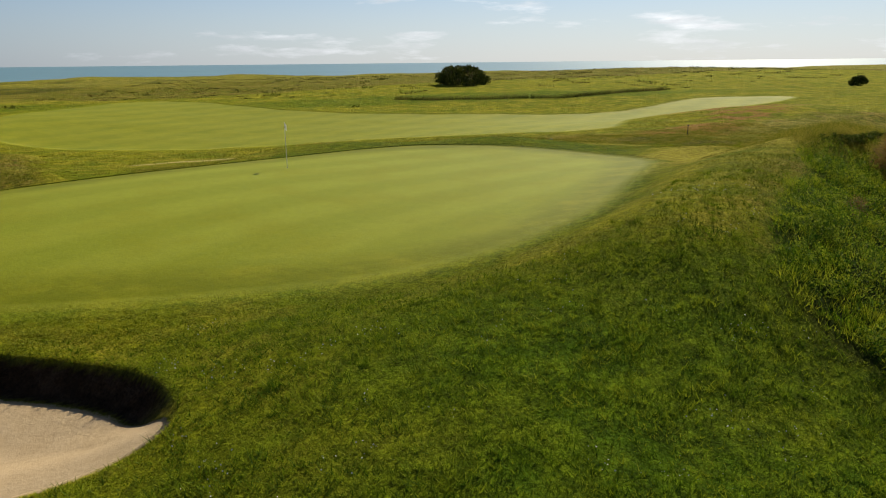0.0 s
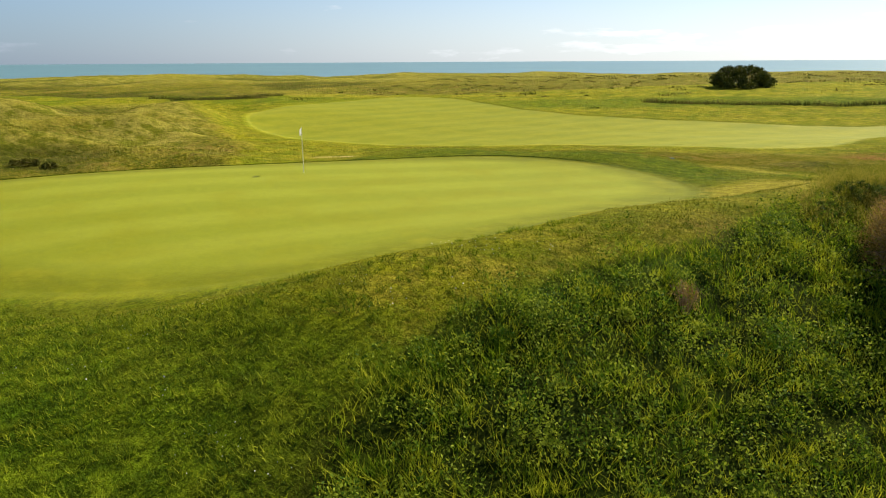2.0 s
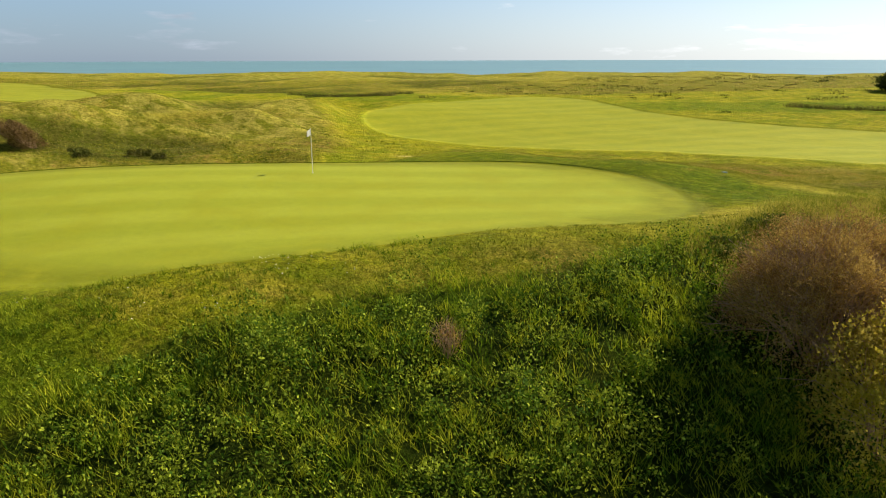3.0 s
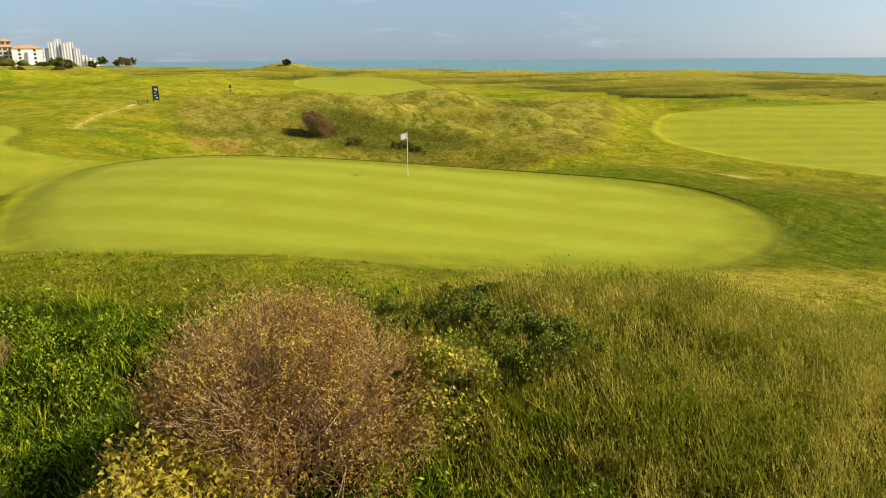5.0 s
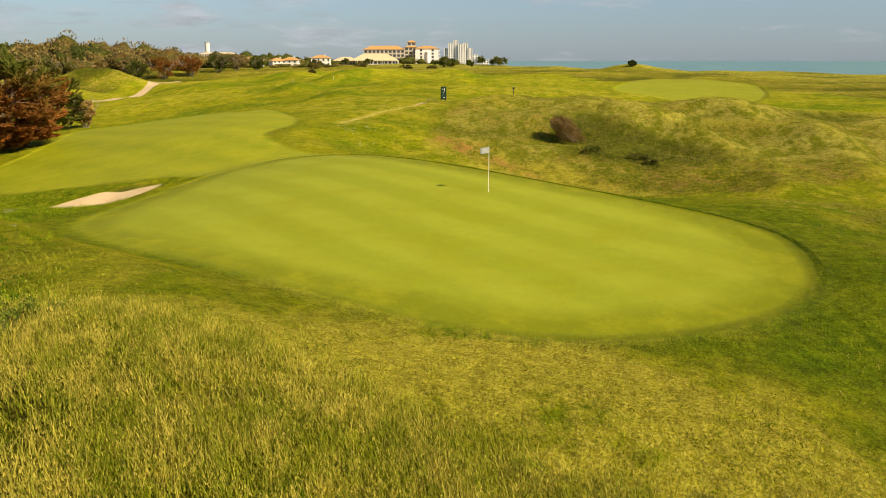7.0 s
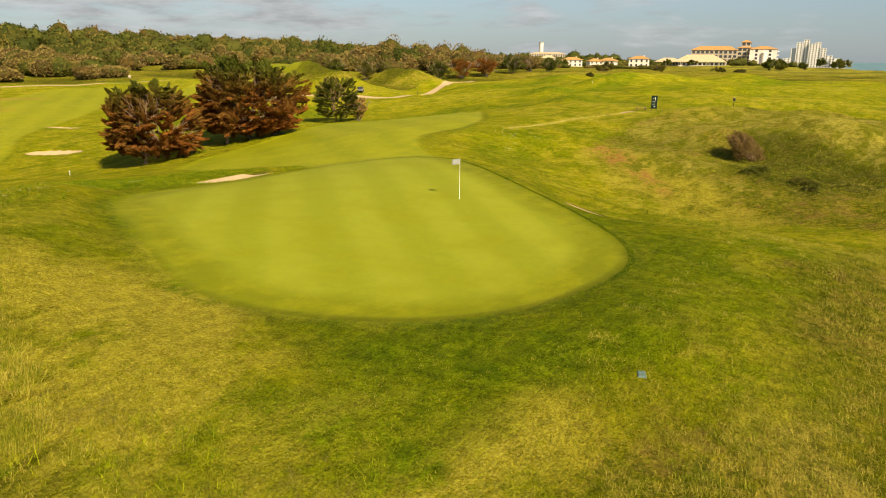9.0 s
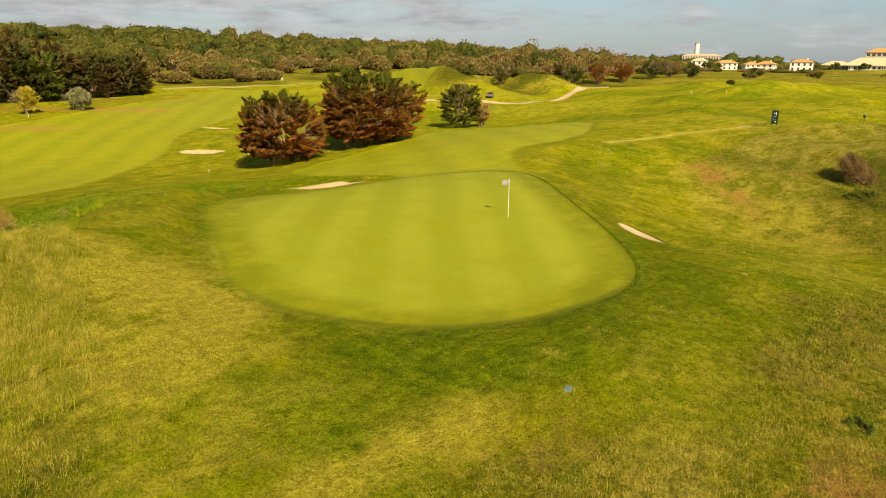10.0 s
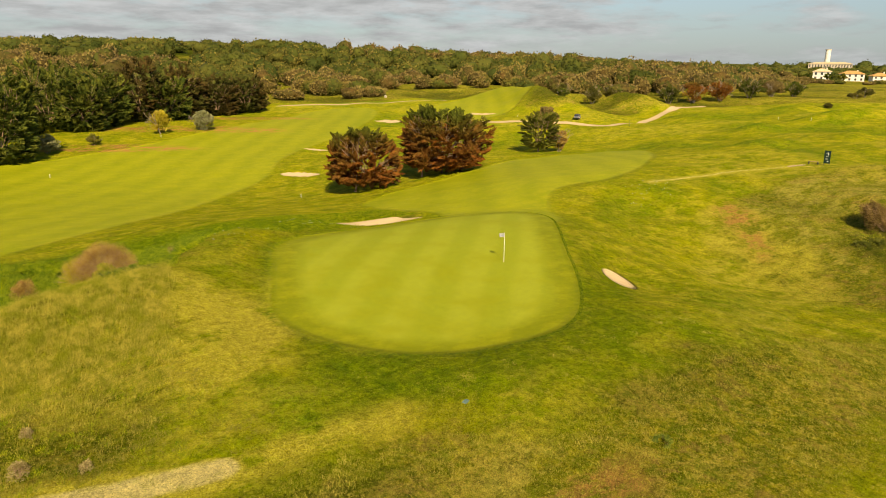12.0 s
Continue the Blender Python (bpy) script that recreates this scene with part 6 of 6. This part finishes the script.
# ---- tee furniture ----
def build_sign():
    at = (-71.9, -9.2)
    ob = tagged(holder("tee_sign", (*at, ground_at(*at)), facing(at) + 8), "tall dark green tee board with white lines of writing", "sign")
    bm = bmesh.new()
    box(bm, -0.42, -0.04, 0.25, 0.42, 0.04, 2.1, 0.02)
    board = part("board", bm, MAT_BOARD, ob)
    for s in (-0.34, 0.34):
        bm = bmesh.new()
        tube(bm, (s, 0.06, -0.2), (s, 0.06, 2.0), 0.04, 0.04, 8)
        part("post", bm, MAT_DARK, ob)
    for x0, x1, z0, z1 in ((0.08, 0.16, 1.45, 1.85), (-0.14, -0.08, 1.62, 1.8), (-0.2, 0.1, 1.22, 1.25), (-0.25, 0.1, 0.88, 0.91), (0.0, 0.2, 0.5, 0.6)):
        bm = bmesh.new()
        box(bm, x0, -0.05, z0, x1, -0.042, z1)
        part("writing", bm, MAT_POLE, board, "white bar of writing")


def build_bench():
    at = (-71.6, -10.9)
    ob = tagged(holder("bench", (*at, ground_at(*at)), facing(at)), "low grey bench beside the tee board", "bench")
    for k in range(4):
        bm = bmesh.new()
        box(bm, -0.75, -0.22 + k * 0.11, 0.42, 0.75, -0.13 + k * 0.11, 0.455, 0.006)
        part("slat", bm, MAT_TWIG, ob)
    for s in (-0.6, 0.6):
        bm = bmesh.new()
        box(bm, s - 0.03, -0.2, -0.1, s + 0.03, 0.2, 0.415, 0.006)
        part("leg", bm, MAT_DARK, ob)


def build_ball_washer():
    at = (-75.5, 1.0)
    ob = tagged(holder("ball_washer", (*at, ground_at(*at))), "dark ball washer on a post by the tee", "ball washer")
    bm = bmesh.new()
    tube(bm, (0, 0, -0.2), (0, 0, 0.85), 0.04, 0.04, 8)
    part("post", bm, MAT_DARK, ob)
    bm = bmesh.new()
    box(bm, -0.22, -0.16, 0.8, 0.22, 0.16, 1.15, 0.05)
    part("housing", bm, MAT_DARK, ob)
    bm = bmesh.new()
    tube(bm, (0.05, 0, 1.14), (0.05, 0, 1.3), 0.015, 0.015, 6)
    bmesh.ops.create_uvsphere(bm, u_segments=8, v_segments=6, radius=0.035, matrix=pose(0.05, 0, 1.31))
    part("knob", bm, MAT_POLE, ob)


def build_stake(at, h, material, label):
    ob = tagged(holder("stake", (*at, ground_at(*at))), label, "stake", "course stakes")
    bm = bmesh.new()
    tube(bm, (0, 0, -0.2), (0, 0, h), 0.03, 0.028, 8)
    part("post", bm, material, ob)
    bm = bmesh.new()
    box(bm, -0.05, -0.05, h - 0.12, 0.05, 0.05, h, 0.01)
    part("head", bm, material, ob)


def build_car():
    at = (-129.5, -107)
    ob = tagged(holder("car", (*at, ground_at(*at)), 35), "dark blue-grey car parked beside the sandy track", "car")
    bm = bmesh.new()
    box(bm, -2.1, -0.85, 0.35, 2.1, 0.85, 0.9, 0.15)
    part("body", bm, MAT_CAR, ob)
    bm = bmesh.new()
    v = box(bm, -1.2, -0.75, 0.88, 1.4, 0.75, 1.45, 0.2)
    part("cabin", bm, MAT_GLASS, ob)
    for sy in (-0.62, 0.62):
        for sx, nm, lab in ((-2.1, "headlight", "clear headlight"), (2.1, "tail_light", "red tail light")):
            bm = bmesh.new()
            box(bm, sx - 0.04, sy - 0.16, 0.62, sx + 0.04, sy + 0.16, 0.76, 0.02)
            part(nm, bm, MAT_POLE if nm == "headlight" else MAT_TILE, ob, lab)
    for sx in (-1.3, 1.3):
        for sy in (-0.8, 0.8):
            bm = bmesh.new()
            tube(bm, (sx, sy - 0.1, 0.32), (sx, sy + 0.1, 0.32), 0.32, 0.32, 16)
            wheel = part("wheel", bm, MAT_RUBBER, ob)
            bm = bmesh.new()
            tube(bm, (sx, sy - 0.11, 0.32), (sx, sy + 0.11, 0.32), 0.19, 0.19, 12)
            part("rim", bm, MAT_POLE, wheel, "pale wheel rim")


build_sign()
build_bench()
build_ball_washer()
build_stake((28.5, 21.5), 0.9, MAT_DARK, "dark wooden stake in the wild grass")
build_car()

for sx, sy in ((-14.6, -60.8), (12.4, -102), (-17.3, -136)):
    build_stake((sx, sy), 0.55, MAT_POLE, "short white marker post on the fairway")
for sx, sy in ((-136.3, -41.8), (-147, -55), (-122.2, -124.8)):
    build_stake((sx, sy), 0.6, MAT_POLE, "short white marker on the far turf")
build_stake((-129, -87.5), 1.7, MAT_DARK, "tall dark post beside the sandy track")


def build_hut():
    at = (-126, -204)
    ob = tagged(holder("hut", (*at, ground_at(*at)), facing(at)), "small white hut beside the sandy track", "hut")
    bm = bmesh.new()
    box(bm, -0.4, -0.35, -0.3, 0.4, 0.35, 0.5)
    part("wall", bm, MAT_CREAM, ob)
    hip_roof(ob, 0.8, 0.7, 0.18, 0.80, MAT_CREAM, eave=0.06)
    bm = bmesh.new()
    box(bm, -0.15, -0.38, 0.05, 0.15, -0.352, 0.42, 0.01)
    part("door", bm, MAT_DARK, ob, "dark door")


def build_cover():
    at = (16.0, 14.7)
    ob = tagged(holder("valve_cover", (*at, ground_at(*at)), 20), "pale blue sprinkler valve cover set in the turf", "valve cover")
    bm = bmesh.new()
    box(bm, -0.16, -0.11, -0.12, 0.16, 0.11, 0.03, 0.02)
    part("box", bm, MAT_BLUE, ob)
    bm = bmesh.new()
    box(bm, -0.14, -0.09, 0.034, 0.14, 0.09, 0.05, 0.006)
    lid = part("lid", bm, MAT_BLUE, ob, "bevelled pale blue lid")
    for s in (-0.13, 0.13):
        bm = bmesh.new()
        tube(bm, (s * 0.8, 0, 0.048), (s * 0.8, 0, 0.058), 0.012, 0.012, 8)
        part("bolt", bm, MAT_DARK, lid)


build_hut()
build_cover()
